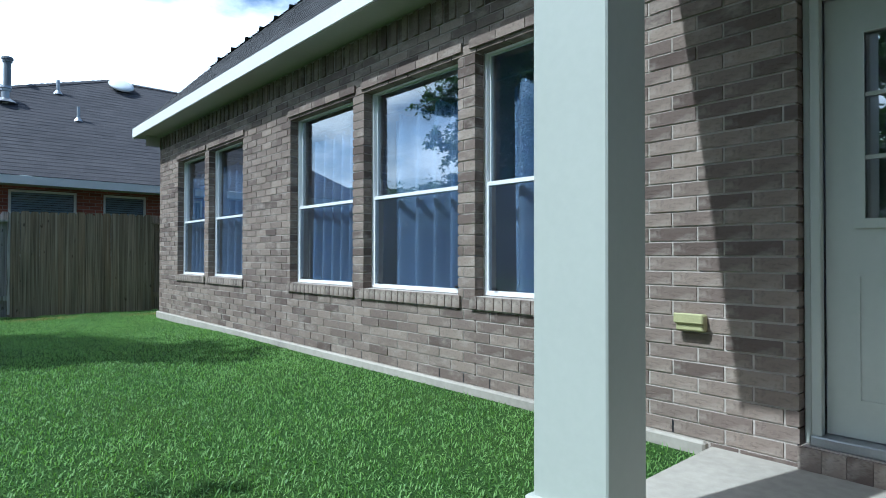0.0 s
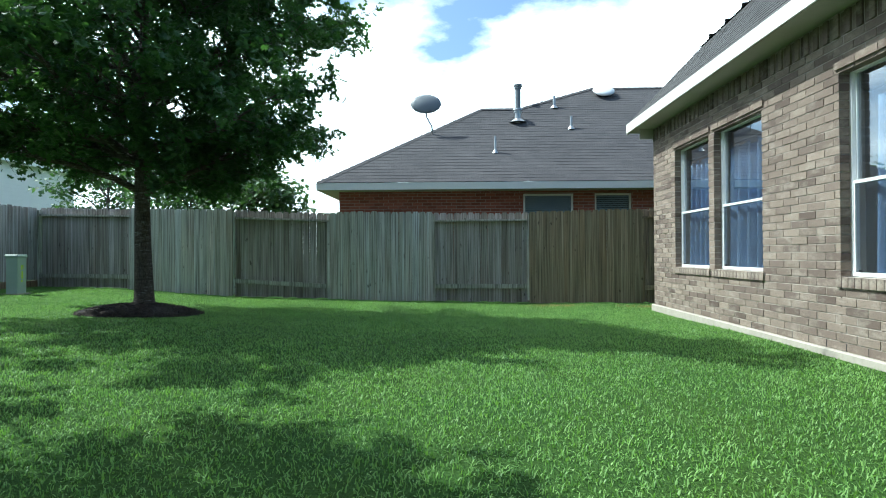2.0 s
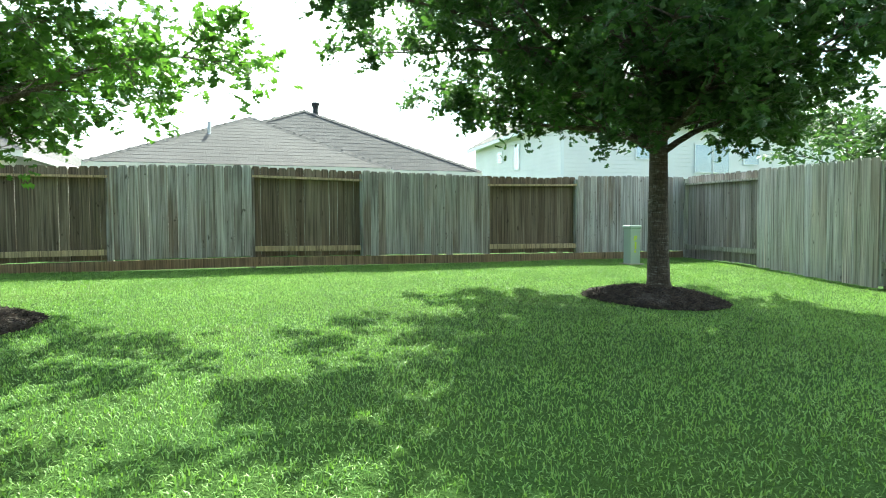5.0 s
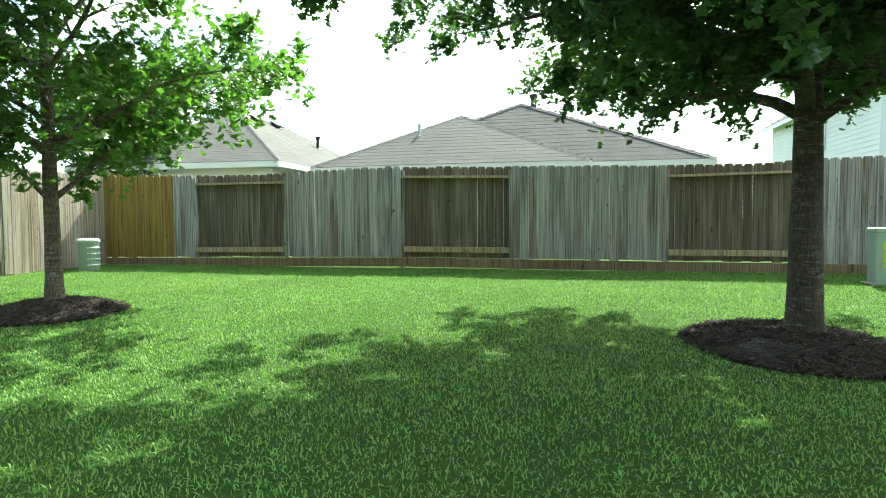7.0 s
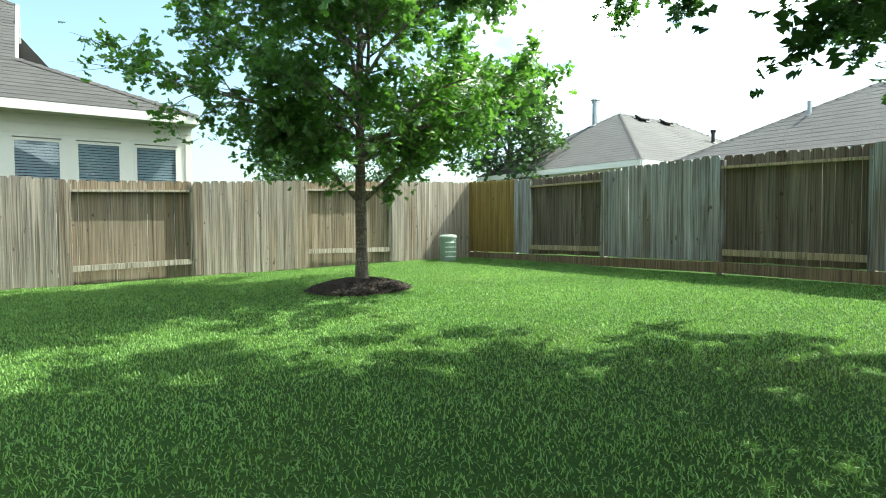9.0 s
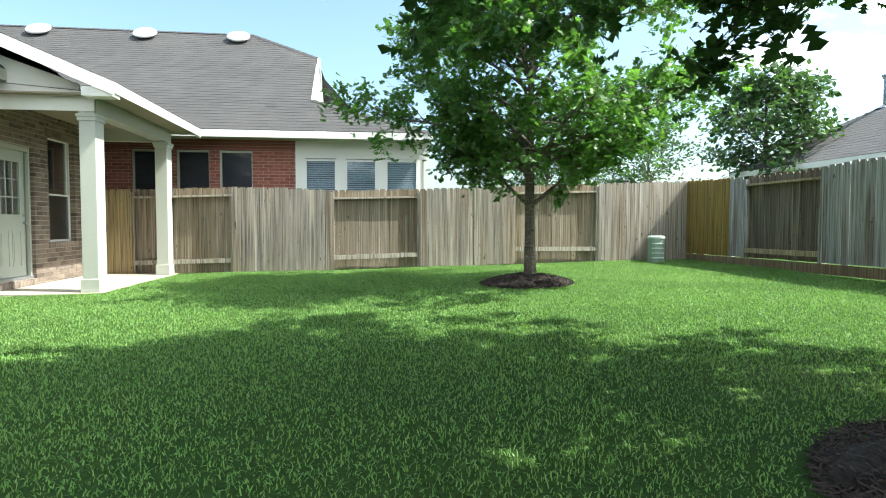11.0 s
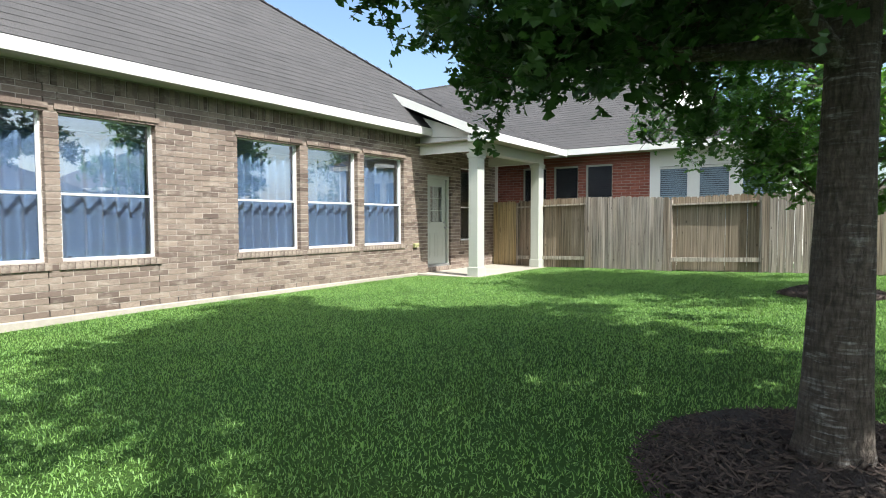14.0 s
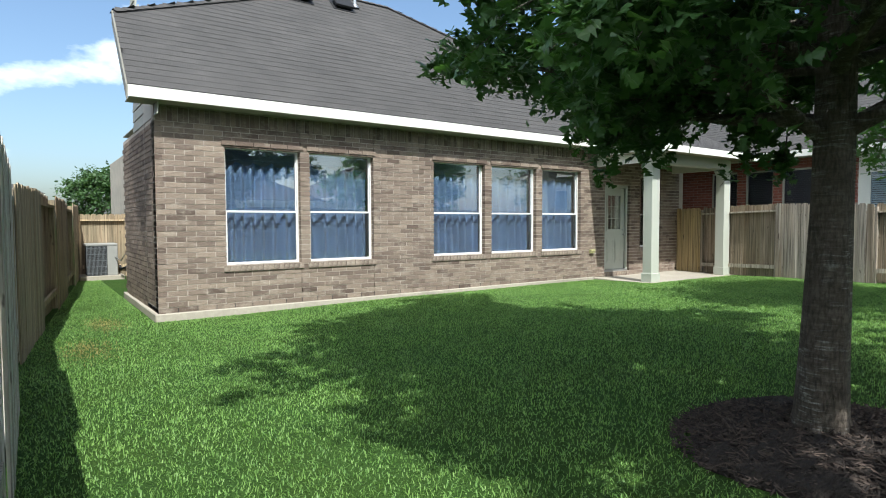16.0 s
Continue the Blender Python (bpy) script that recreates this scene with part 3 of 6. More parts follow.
def back_door():
    d = thing("door_1", "sage-painted half-glazed back door with nine panes", "door", (WX, DOOR[0], DOOR[2]), kind="structure")
    w, h = DOOR[1] - DOOR[0], DOOR[3] - DOOR[2]
    bm = bmesh.new()
    for a, b in ((0.0, 0.03), (w - 0.03, w)):
        quad_box(bm, 0.05, 0.2, a, b, 0.0, h)
    quad_box(bm, 0.05, 0.2, 0.03, w - 0.03, h - 0.03, h)
    for a, b in ((0.03, 0.075), (w - 0.075, w - 0.03)):
        quad_box(bm, 0.035, 0.085, a, b, 0.03, h - 0.03)
    quad_box(bm, 0.035, 0.085, 0.075, w - 0.075, h - 0.075, h - 0.03)
    part("casing", bm, M_SAGE, d, bevel=0.004)
    a0, a1, z0, z1 = 0.08, w - 0.08, 0.055, h - 0.08
    lite = (a0 + 0.15, a1 - 0.15, 1.06, 1.93)
    bm = bmesh.new()
    quad_box(bm, 0.1, 0.144, a0, lite[0], z0, z1)
    quad_box(bm, 0.1, 0.144, lite[1], a1, z0, z1)
    quad_box(bm, 0.1, 0.144, lite[0], lite[1], z0, lite[2])
    quad_box(bm, 0.1, 0.144, lite[0], lite[1], lite[3], z1)
    for k in (0, 1):
        p0 = a0 + 0.13 + k * 0.32
        for q in ((p0, p0 + 0.24, 0.22, 0.235), (p0, p0 + 0.24, 0.8, 0.815), (p0, p0 + 0.015, 0.235, 0.8), (p0 + 0.225, p0 + 0.24, 0.235, 0.8)):
            quad_box(bm, 0.092, 0.0995, *q)
        quad_box(bm, 0.094, 0.0995, p0 + 0.045, p0 + 0.195, 0.28, 0.755)
    leaf = part("door_leaf", bm, M_SAGE, d)
    bm = bmesh.new()
    t = 0.035
    for q in ((lite[0] - t, lite[0] + 0.008, lite[2] - t, lite[3] + t), (lite[1] - 0.008, lite[1] + t, lite[2] - t, lite[3] + t), (lite[0] + 0.008, lite[1] - 0.008, lite[2] - t, lite[2] + 0.008), (lite[0] + 0.008, lite[1] - 0.008, lite[3] - 0.008, lite[3] + t)):
        quad_box(bm, 0.085, 0.098, *q)
    for k in (1, 2):
        y = lite[0] + (lite[1] - lite[0]) * k / 3
        quad_box(bm, 0.104, 0.114, y - 0.009, y + 0.009, lite[2], lite[3])
        z = lite[2] + (lite[3] - lite[2]) * k / 3
        quad_box(bm, 0.1045, 0.1145, lite[0], lite[1], z - 0.009, z + 0.009)
    part("glazing_bars", bm, M_SAGE, leaf)
    g = box_part("pane", (0.118, 0.123, lite[0], lite[1], lite[2], lite[3]), M_GLASS, leaf)
    g.visible_shadow = False
    bm = bmesh.new()
    bmesh.ops.create_uvsphere(bm, u_segments=14, v_segments=8, radius=0.028, matrix=Matrix.Translation((0.055, a0 + 0.06, 0.93)))
    ring_tube(bm, [(0.099, a0 + 0.06, 0.93), (0.06, a0 + 0.06, 0.93)], [0.018, 0.012], 10)
    part("door_knob", bm, M_STEEL, leaf, "satin steel knob", smooth=True)
    bm = bmesh.new()
    ring_tube(bm, [(0.099, a0 + 0.06, 1.06), (0.085, a0 + 0.06, 1.06)], [0.028, 0.026], 14)
    part("deadbolt", bm, M_STEEL, leaf, "round steel deadbolt", smooth=False)
    box_part("threshold", (0.01, 0.2, 0.03, w - 0.03, 0.0, 0.05), M_STEEL, d, "metal threshold", bevel=0.006)
    # brick step under the threshold
    bm = bmesh.new()
    quad_box(bm, -0.025, 0.12, -0.048, 0.048, -0.115, -0.004)
    me = mesh_of(bm, "step_brick", M_BRICK)
    for k in range(10):
        b = new("step_brick", me)
        b.parent, b.location = d, (0, 0.045 + k * 0.0985, 0)


back_door()

# ---- brickwork, course by course ----
BRICKS = []


def plan_bricks():
    rng = random.Random(4)
    courses = int(round((BRICK_TOP - BRICK_BOTTOM) / COURSE))
    for c in range(courses):
        z0 = BRICK_BOTTOM + c * COURSE
        z1 = z0 + COURSE
        cuts = sorted([(o[0], o[1]) for o in OPENINGS if o[2] - 0.085 < z0 + 0.02 and o[3] > z1 - 0.03 and (z1 > o[2] - 0.06)])
        spans, at = [], WALL_S
        for a, b in cuts:
            spans.append((at, a))
            at = b
        spans.append((at, WALL_N))
        for a, b in spans:
            off = (c % 2) * BRICK_LEN / 2
            first = math.floor((a - off) / BRICK_LEN)
            joints = [(first + i) * BRICK_LEN + off for i in range(int((b - a) / BRICK_LEN) + 3)]
            joints = [a] + [y for y in joints if a + 0.045 < y < b - 0.045] + [b]
            for p, q in zip(joints, joints[1:]):
                BRICKS.append((round(p + 0.006, 4), round(q - 0.006, 4), z0 + 0.006, z1 - 0.006, rng.uniform(-0.003, 0.001)))


plan_bricks()
near = [b for b in BRICKS if 2.7 < b[0] < 5.8 and b[2] < 2.0]
near = sorted(near, key=lambda b: abs((b[0] + b[1]) / 2 - 4.3))[:300]
near_set = set(near)


def joined_bricks():
    rest = [b for b in BRICKS if b not in near_set]
    # soldier course under the soffit, standing proud by turns
    y, k = WALL_S, 0
    while y < WALL_N - 0.07:
        rest.append((y + 0.004, y + 0.072, BRICK_TOP + 0.005, BRICK_TOP + 0.215, -0.016 if k % 2 else 0.004))
        y += 0.0765
        k += 1
    # stretcher band over each window
    for a, b in WINDOWS:
        y = a - 0.06
        while y < b:
            q = min(b + 0.06, y + BRICK_LEN)
            rest.append((y + 0.004, q - 0.004, HEAD_Z + 0.002, HEAD_Z + 0.07, -0.02))
            y += BRICK_LEN
    # low course down to the porch slab
    for y0, y1 in ((WALL_S, DOOR[0]), (DOOR[1], 4.28)):
        y = y0
        while y < y1 - 0.03:
            q = min(y1, y + BRICK_LEN)
            rest.append((y + 0.006, q - 0.006, -0.04, BRICK_BOTTOM - 0.006, -0.001))
            y += BRICK_LEN
    n = len(rest)
    v = np.zeros((n, 8, 3))
    for i, (a, b, z0, z1, o) in enumerate(rest):
        x0, x1 = WX - 0.006 + o, WX + 0.09
        v[i] = [(x0, a, z0), (x1, a, z0), (x1, b, z0), (x0, b, z0), (x0, a, z1), (x1, a, z1), (x1, b, z1), (x0, b, z1)]
    ob = arrays_part("brickwork", v, [(0, 3, 2, 1), (4, 5, 6, 7), (0, 1, 5, 4), (2, 3, 7, 6), (3, 0, 4, 7)], M_BRICK_JOINED, WALL)
    tagged(ob, kind="stuff")


joined_bricks()


def side_walls():
    n = thing("wall_north", "side wall of brick with lap siding above", "wall", kind="structure")
    bm = bmesh.new()
    quad_box(bm, WX + 0.22, 7.0, WALL_N - 0.22, WALL_N - 0.012, 0.0, 2.95)
    quad_box(bm, 6.8, 16, 13.1, 13.3, 0.0, 3.3)
    quad_box(bm, 6.79, 6.99, 13.3, WALL_N - 0.22, 0.0, 2.95)
    part("masonry", bm, M_MORTAR, n)
    rows = []
    c = 0
    while BRICK_BOTTOM + (c + 1) * COURSE < 2.95:
        z0 = BRICK_BOTTOM + c * COURSE
        x = WX - 0.006 + (c % 2) * BRICK_LEN / 2
        if c % 2:
            rows.append((WX - 0.002, x - 0.01, z0))
        while x < 6.9:
            rows.append((x, x + BRICK_LEN - 0.01, z0))
            x += BRICK_LEN
        c += 1
    v = np.zeros((len(rows), 8, 3))
    for i, (a, b, z0) in enumerate(rows):
        y0, y1, z1 = WALL_N - 0.1, WALL_N, z0 + COURSE - 0.01
        v[i] = [(a, y0, z0), (b, y0, z0), (b, y1, z0), (a, y1, z0), (a, y0, z1), (b, y0, z1), (b, y1, z1), (a, y1, z1)]
    tagged(arrays_part("brickwork", v, [(4, 5, 6, 7), (0, 1, 5, 4), (1, 2, 6, 5), (2, 3, 7, 6), (3, 0, 4, 7), (0, 3, 2, 1)], M_BRICK_JOINED, n), kind="stuff")
    bm = bmesh.new()
    z = 2.95
    while z < 5.6:
        lo = 3.3 + max(0.0, (z + 0.18 - 3.35)) / 1.02
        hi = min(5.6, 9.3 - (lo - 3.3))
        if hi - lo > 0.2:
            m = Matrix.Translation((0, WALL_N, z)) @ Matrix.Rotation(radians(5), 4, "X")
            quad_box(bm, lo, hi, -0.02, 0.0, 0.0, 0.2, m)
        z += 0.18
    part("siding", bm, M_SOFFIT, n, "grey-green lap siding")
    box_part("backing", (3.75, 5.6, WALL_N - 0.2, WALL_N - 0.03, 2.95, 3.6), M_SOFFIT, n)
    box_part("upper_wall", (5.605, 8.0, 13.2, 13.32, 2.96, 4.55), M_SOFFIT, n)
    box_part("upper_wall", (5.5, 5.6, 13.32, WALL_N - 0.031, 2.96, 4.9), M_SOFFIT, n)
    s = thing("wall_south", "end wall of the house", "wall", kind="structure")
    box_part("masonry", (WX + 0.01, 16, WALL_S - 0.2, WALL_S - 0.002, 0.0, 3.3), M_MORTAR, s)
    e = thing("wall_east", "front wall of the house", "wall", kind="structure")
    box_part("masonry", (15.8, 16, WALL_S, 13.09, 0.0, 3.3), M_MORTAR, e)
    f = thing("foundation", "exposed concrete slab edge at the foot of the brick", "foundation", kind="structure")
    bm = bmesh.new()
    quad_box(bm, WX - 0.045, WX + 0.3, 4.29, WALL_N + 0.05, -0.3, BRICK_BOTTOM - 0.001)
    quad_box(bm, WX + 0.301, 7.04, WALL_N - 0.2, WALL_N + 0.05, -0.3, BRICK_BOTTOM - 0.001)
    part("slab_edge", bm, M_CONCRETE, f, bevel=0.012)


side_walls()


# ---- roofs ----
def shingle_slope(name, corners, material, parent, course=0.145, tab=0.31, thick=0.007, seed=1):
    """A roof slope: a backing polygon and overlapping courses of tabs, each a loose piece. corners: the first two along the eave, all in one plane."""
    rng = np.random.default_rng(seed)
    p = [Vector(c) for c in corners]
    u = (p[1] - p[0]).normalized()
    nrm = None
    for a, b in zip(p[1:], p[2:]):
        k = (p[1] - p[0]).cross(b - p[0])
        if k.length > 1e-4:
            nrm = k.normalized()
            break
    if nrm.z < 0:
        nrm = -nrm
    v = nrm.cross(u)
    if v.z < 0:
        v = -v
    uv = [((c - p[0]).dot(u), (c - p[0]).dot(v)) for c in p]
    bm = bmesh.new()
    top = [bm.verts.new(c) for c in p]
    f = bm.faces.new(top)
    bmesh.ops.solidify(bm, geom=[f], thickness=0.06)
    for q in bm.verts:
        q.co -= nrm * 0.004
    slope = part(name, bm, material, parent)
    hmax = max(b for _, b in uv)
    pieces = []
    rows = int(hmax / course) + 1
    for r in range(rows):
        h = min((r + 0.5) * course, hmax - 1e-3)
        cuts = []
        for (a0, b0), (a1, b1) in zip(uv, uv[1:] + uv[:1]):
            if (b0 - h) * (b1 - h) < 0:
                cuts.append(a0 + (a1 - a0) * (h - b0) / (b1 - b0))
        cuts.sort()
        for lo, hi in zip(cuts[::2], cuts[1::2]):
            a = lo - rng.uniform(0, tab)
            while a < hi:
                w = tab * rng.uniform(0.75, 1.25)
                s, e = max(lo, a), min(hi, a + w)
                a += w
                if e - s < 0.03:
                    continue
                b0, b1 = r * course, min((r + 1) * course + 0.01, hmax)
                t = thick * rng.uniform(0.75, 1.3)
                pieces.append([p[0] + u * s + v * b0 + nrm * t, p[0] + u * e + v * b0 + nrm * t, p[0] + u * e + v * b1 + nrm * 0.002, p[0] + u * s + v * b1 + nrm * 0.002, p[0] + u * s + v * b0, p[0] + u * e + v * b0])
    arr = np.array([[tuple(c) for c in q] for q in pieces])
    tagged(arrays_part("shingle_course", arr, [(0, 1, 2, 3), (4, 5, 1, 0)], material, parent), kind="stuff")
    return slope


def ridge_caps(parent, a, b, material, width=0.2):
    a, b = Vector(a), Vector(b)
    n = max(2, int((b - a).length / 0.16))
    d = (b - a).normalized()
    s = d.cross(Vector((0, 0, 1))).normalized()
    bm = bmesh.new()
    for k in range(n):
        q = a + (b - a) * (k / n)
        e = a + (b - a) * ((k + 1.2) / n)
        up0, up1 = Vector((0, 0, 0.024)), Vector((0, 0, 0.012))
        vs = [q - s * width / 2 + Vector((0, 0, -0.04)), q + up0, q + s * width / 2 + Vector((0, 0, -0.04)), e - s * width / 2 + Vector((0, 0, -0.055)), e + up1, e + s * width / 2 + Vector((0, 0, -0.055))]
        vs = [bm.verts.new(c) for c in vs]
        bm.faces.new((vs[0], vs[1], vs[4], vs[3]))
        bm.faces.new((vs[1], vs[2], vs[5], vs[4]))
    tagged(part("ridge_cap", bm, material, parent), kind="stuff")


def board(parent, name, a, b, height, thick, out, material=M_TRIM):
    """A board along its top edge a to b, hanging down by height, with its thickness towards out."""
    a, b, out = Vector(a), Vector(b), Vector(out).normalized() * thick
    dn = Vector((0, 0, -height))
    bm = bmesh.new()
    vs = [bm.verts.new(c) for c in (a, b, b + dn, a + dn, a + out, b + out, b + dn + out, a + dn + out)]
    for f in ((0, 1, 2, 3), (7, 6, 5, 4), (0, 4, 5, 1), (1, 5, 6, 2), (2, 6, 7, 3), (3, 7, 4, 0)):
        bm.faces.new([vs[i] for i in f])
    return part(name, bm, material, parent)


EX, EZ, EN, ES = 3.2, 3.3, 14.36, 0.4
PITCH = 1.03
RX = 6.3
RZ = EZ + PITCH * (RX - EX)


def own_roof():
    r = thing("roof", "steep grey asphalt-shingle roof of the house", "roof", kind="structure")
    k = (4.55 - EX)
    gz1 = EZ + PITCH * k
    far = RX * 2 - EX
    shingle_slope("roof_slope", [(EX, ES, EZ), (EX, EN, EZ), (EX + k, EN, gz1), (RX, 10.1, RZ), (RX, 8.45, RZ)], M_SHINGLE, r, seed=2)
    shingle_slope("roof_slope", [(far, 13.2, EZ), (far, ES, EZ), (RX, 8.45, RZ), (RX, 10.1, RZ), (far - k, 13.2, gz1)], M_SHINGLE, r, seed=3, course=0.4, tab=1.2)
    shingle_slope("roof_slope", [(EX + k, EN, gz1), (far - k, 13.2, gz1), (RX, 10.1, RZ)], M_SHINGLE, r, seed=4, course=0.3, tab=1)
    shingle_slope("roof_slope", [(far, ES, EZ), (EX, ES, EZ), (RX, 8.45, RZ)], M_SHINGLE, r, seed=5, course=0.3, tab=1)
    ridge_caps(r, (RX, 8.45, RZ), (RX, 10.1, RZ), M_SHINGLE)
    ridge_caps(r, (EX + k, EN, gz1), (RX, 10.1, RZ), M_SHINGLE)
    ridge_caps(r, (EX, ES, EZ), (RX, 8.45, RZ), M_SHINGLE)
    board(r, "fascia", (EX, ES, EZ - 0.012), (EX, EN, EZ - 0.012), 0.16, 0.022, (-1, 0, 0))
    board(r, "rake_board", (EX, EN, EZ - 0.012), (EX + k, EN, gz1 - 0.012), 0.2, 0.022, (0, 1, 0), M_RAKE)
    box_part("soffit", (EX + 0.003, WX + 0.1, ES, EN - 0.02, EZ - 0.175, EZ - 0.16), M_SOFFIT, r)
    bm = bmesh.new()
    vs = [(EX, WALL_N, EZ - 0.17), (EX, EN - 0.002, EZ - 0.17), (EX + k, EN - 0.002, gz1 - 0.2), (EX + k, WALL_N, gz1 - 0.2)]
    bm.faces.new([bm.verts.new(c) for c in vs])
    bmesh.ops.solidify(bm, geom=list(bm.faces), thickness=0.015)
    part("rake_soffit", bm, M_SOFFIT, r)
    box_part("attic_floor", (EX + 0.4, 9.0, ES + 0.3, WALL_N - 0.25, 3.305, 3.32), M_SOFFIT, r)
    return r


own_roof()


def roof_vent(at, slope, material, label):
    """A low box vent lying on a slope that rises along slope."""
    d = Vector(slope).normalized()
    v = thing("roof_vent", label, "roof vent", at, "box vents near the ridge")
    side = Vector((0, 0, 1)).cross(d).normalized()
    nrm = d.cross(side)
    m = Matrix((side, d, nrm)).transposed().to_4x4()
    bm = bmesh.new()
    quad_box(bm, -0.26, 0.26, -0.2, 0.2, 0.0, 0.012, m)
    part("flange", bm, material, v)
    bm = bmesh.new()
    quad_box(bm, -0.22, 0.22, -0.16, 0.16, 0.06, 0.115, m)
    quad_box(bm, -0.18, 0.18, -0.1, 0.12, 0.012, 0.06, m)
    part("hood", bm, material, v, bevel=0.008)


def vent_pipe(at, height, radius, material, hood=False, name="vent_pipe", label="galvanised vent pipe through the roof"):
    v = thing(name, label, "vent pipe", at)
    bm = bmesh.new()
    ring_tube(bm, [(0, 0, -0.12), (0, 0, height)], [radius, radius], 14)
    part("pipe", bm, material, v, smooth=False)
    bm = bmesh.new()
    ring_tube(bm, [(0, 0, -0.03), (0, 0, 0.07)], [radius * 3.0, radius * 1.25], 14)
    part("flashing", bm, material, v)
    if hood:
        bm = bmesh.new()
        ring_tube(bm, [(0, 0, height - 0.02), (0, 0, height + 0.03), (0, 0, height + 0.05), (0, 0, height + 0.1)], [radius * 1.3, radius * 1.35, radius * 1.6, radius * 1.5], 14)
        part("cap", bm, material, v)


roof_vent((5.88, 10.78, EZ + PITCH * (5.88 - EX) + 0.01), (1, 0, PITCH), M_DARK, "low dark box vent on the shingles")
roof_vent((5.92, 9.8, EZ + PITCH * (5.92 - EX) + 0.01), (1, 0, PITCH), M_DARK, "low dark box vent on the shingles")
vent_pipe((6.0, 9.45, EZ + PITCH * (6.0 - EX)), 0.25, 0.035, M_STEEL)
vent_pipe((5.82, 11.3, EZ + PITCH * (5.82 - EX)), 0.22, 0.035, M_STEEL)

# ---- porch ----
PX, PZ, PN, PS = 1.55, 3.07, 4.6, 0.42


def porch():
    p = thing("porch_roof", "shed porch roof with cream trim and grey shingles", "porch roof", kind="structure")
    up = 4.0
    uz = EZ + PITCH * (up - EX)
    shingle_slope("roof_slope", [(PX, PS, PZ), (PX, PN, PZ), (up, PN, uz), (up, PS, uz)], M_SHINGLE, p, seed=9)
    board(p, "fascia", (PX, PS, PZ - 0.01), (PX, PN, PZ - 0.01), 0.15, 0.024, (-1, 0, 0))
    board(p, "rake_board", (PX - 0.024, PN, PZ - 0.01), (up - 0.05, PN, uz - 0.03), 0.19, 0.024, (0, 1, 0))
    board(p, "rake_board", (PX - 0.024, PS - 0.024, PZ - 0.01), (WX - 0.02, PS - 0.024, PZ + (uz - PZ) * (WX - PX) / (up - PX) - 0.03), 0.19, 0.024, (0, 1, 0))
    # boxed return at the foot of the rake
    bm = bmesh.new()
    quad_box(bm, PX, PX + 0.42, PN - 0.25, PN - 0.003, PZ - 0.21, PZ - 0.08)
    part("eave_return", bm, M_TRIM, p)
    # gable infill of wide boards above the beam
    bm = bmesh.new()
    y0, y1 = 4.13, 4.165
    for pts in (((1.99, 2.72), (WX - 0.012, 2.72), (WX - 0.012, 2.92), (1.99, 2.92)), ((1.99, 2.925), (WX - 0.012, 2.925), (WX - 0.012, 3.12), (1.99, 3.0)), ((2.2, 3.03), (WX - 0.012, 3.125), (WX - 0.012, 3.6), (2.2, 3.12))):
        a = [bm.verts.new((x, y0, z)) for x, z in pts]
        b = [bm.verts.new((x, y1, z)) for x, z in pts]
        bm.faces.new(a)
        bm.faces.new(b[::-1])
        for i in range(4):
            bm.faces.new((a[i], b[i], b[(i + 1) % 4], a[(i + 1) % 4]))
    part("gable_board", bm, M_TRIM, p)
    # beam in sage, not trim cream: the darker colour stands for its shade
    bm = bmesh.new()
    quad_box(bm, 1.98, 2.22, 0.86, 4.125, 2.70, 2.93)
    quad_box(bm, 2.221, WX - 0.012, 0.86, 1.04, 2.70, 2.93)
    part("beam", bm, M_SAGE, p)
    box_part("porch_ceiling", (PX + 0.003, WX - 0.013, PS + 0.003, PN - 0.26, 2.935, 2.955), M_PORCH, p)
    return p


porch()


def patio():
    c = thing("patio_slab", "pale concrete porch slab flush with the lawn", "slab", kind="structure")
    box_part("slab", (1.88, WX + 0.1, 0.78, 4.28, -0.25, 0.012), M_CONCRETE, c, bevel=0.012)


patio()


def column(x, y):
    c = thing("porch_column", "square sage-painted porch column with plinth and cap", "column", (x, y, 0.012), "columns of the porch")
    hx, hy = 0.115, 0.143
    bm = bmesh.new()
    quad_box(bm, -hx, hx, -hy, hy, 0.0, 2.7)
    part("shaft", bm, M_SAGE, c, bevel=0.006)
    for nm, e, z0, z1 in (("plinth", 0.022, 0.0, 0.2), ("cap", 0.02, 2.56, 2.66), ("cap_moulding", 0.034, 2.615, 2.664)):
        bm = bmesh.new()
        quad_box(bm, -hx - e, hx + e, -hy - e, hy + e, z0, z1)
        part(nm, bm, M_SAGE, c, bevel=0.008)


column(2.09, 4.042)
column(2.09, 1.01)


def outlet():
    o = thing("outlet_cover", "yellowed plastic weatherproof outlet box on the brick", "outlet cover", (WX - 0.006, 4.36, 0.655))
    box_part("cover", (-0.062, 0.0, -0.075, 0.075, -0.04, 0.05), M_YELLOWED, o, bevel=0.008)
    box_part("lid", (-0.078, -0.063, -0.08, 0.08, 0.0, 0.055), M_YELLOWED, o, bevel=0.006)


outlet()


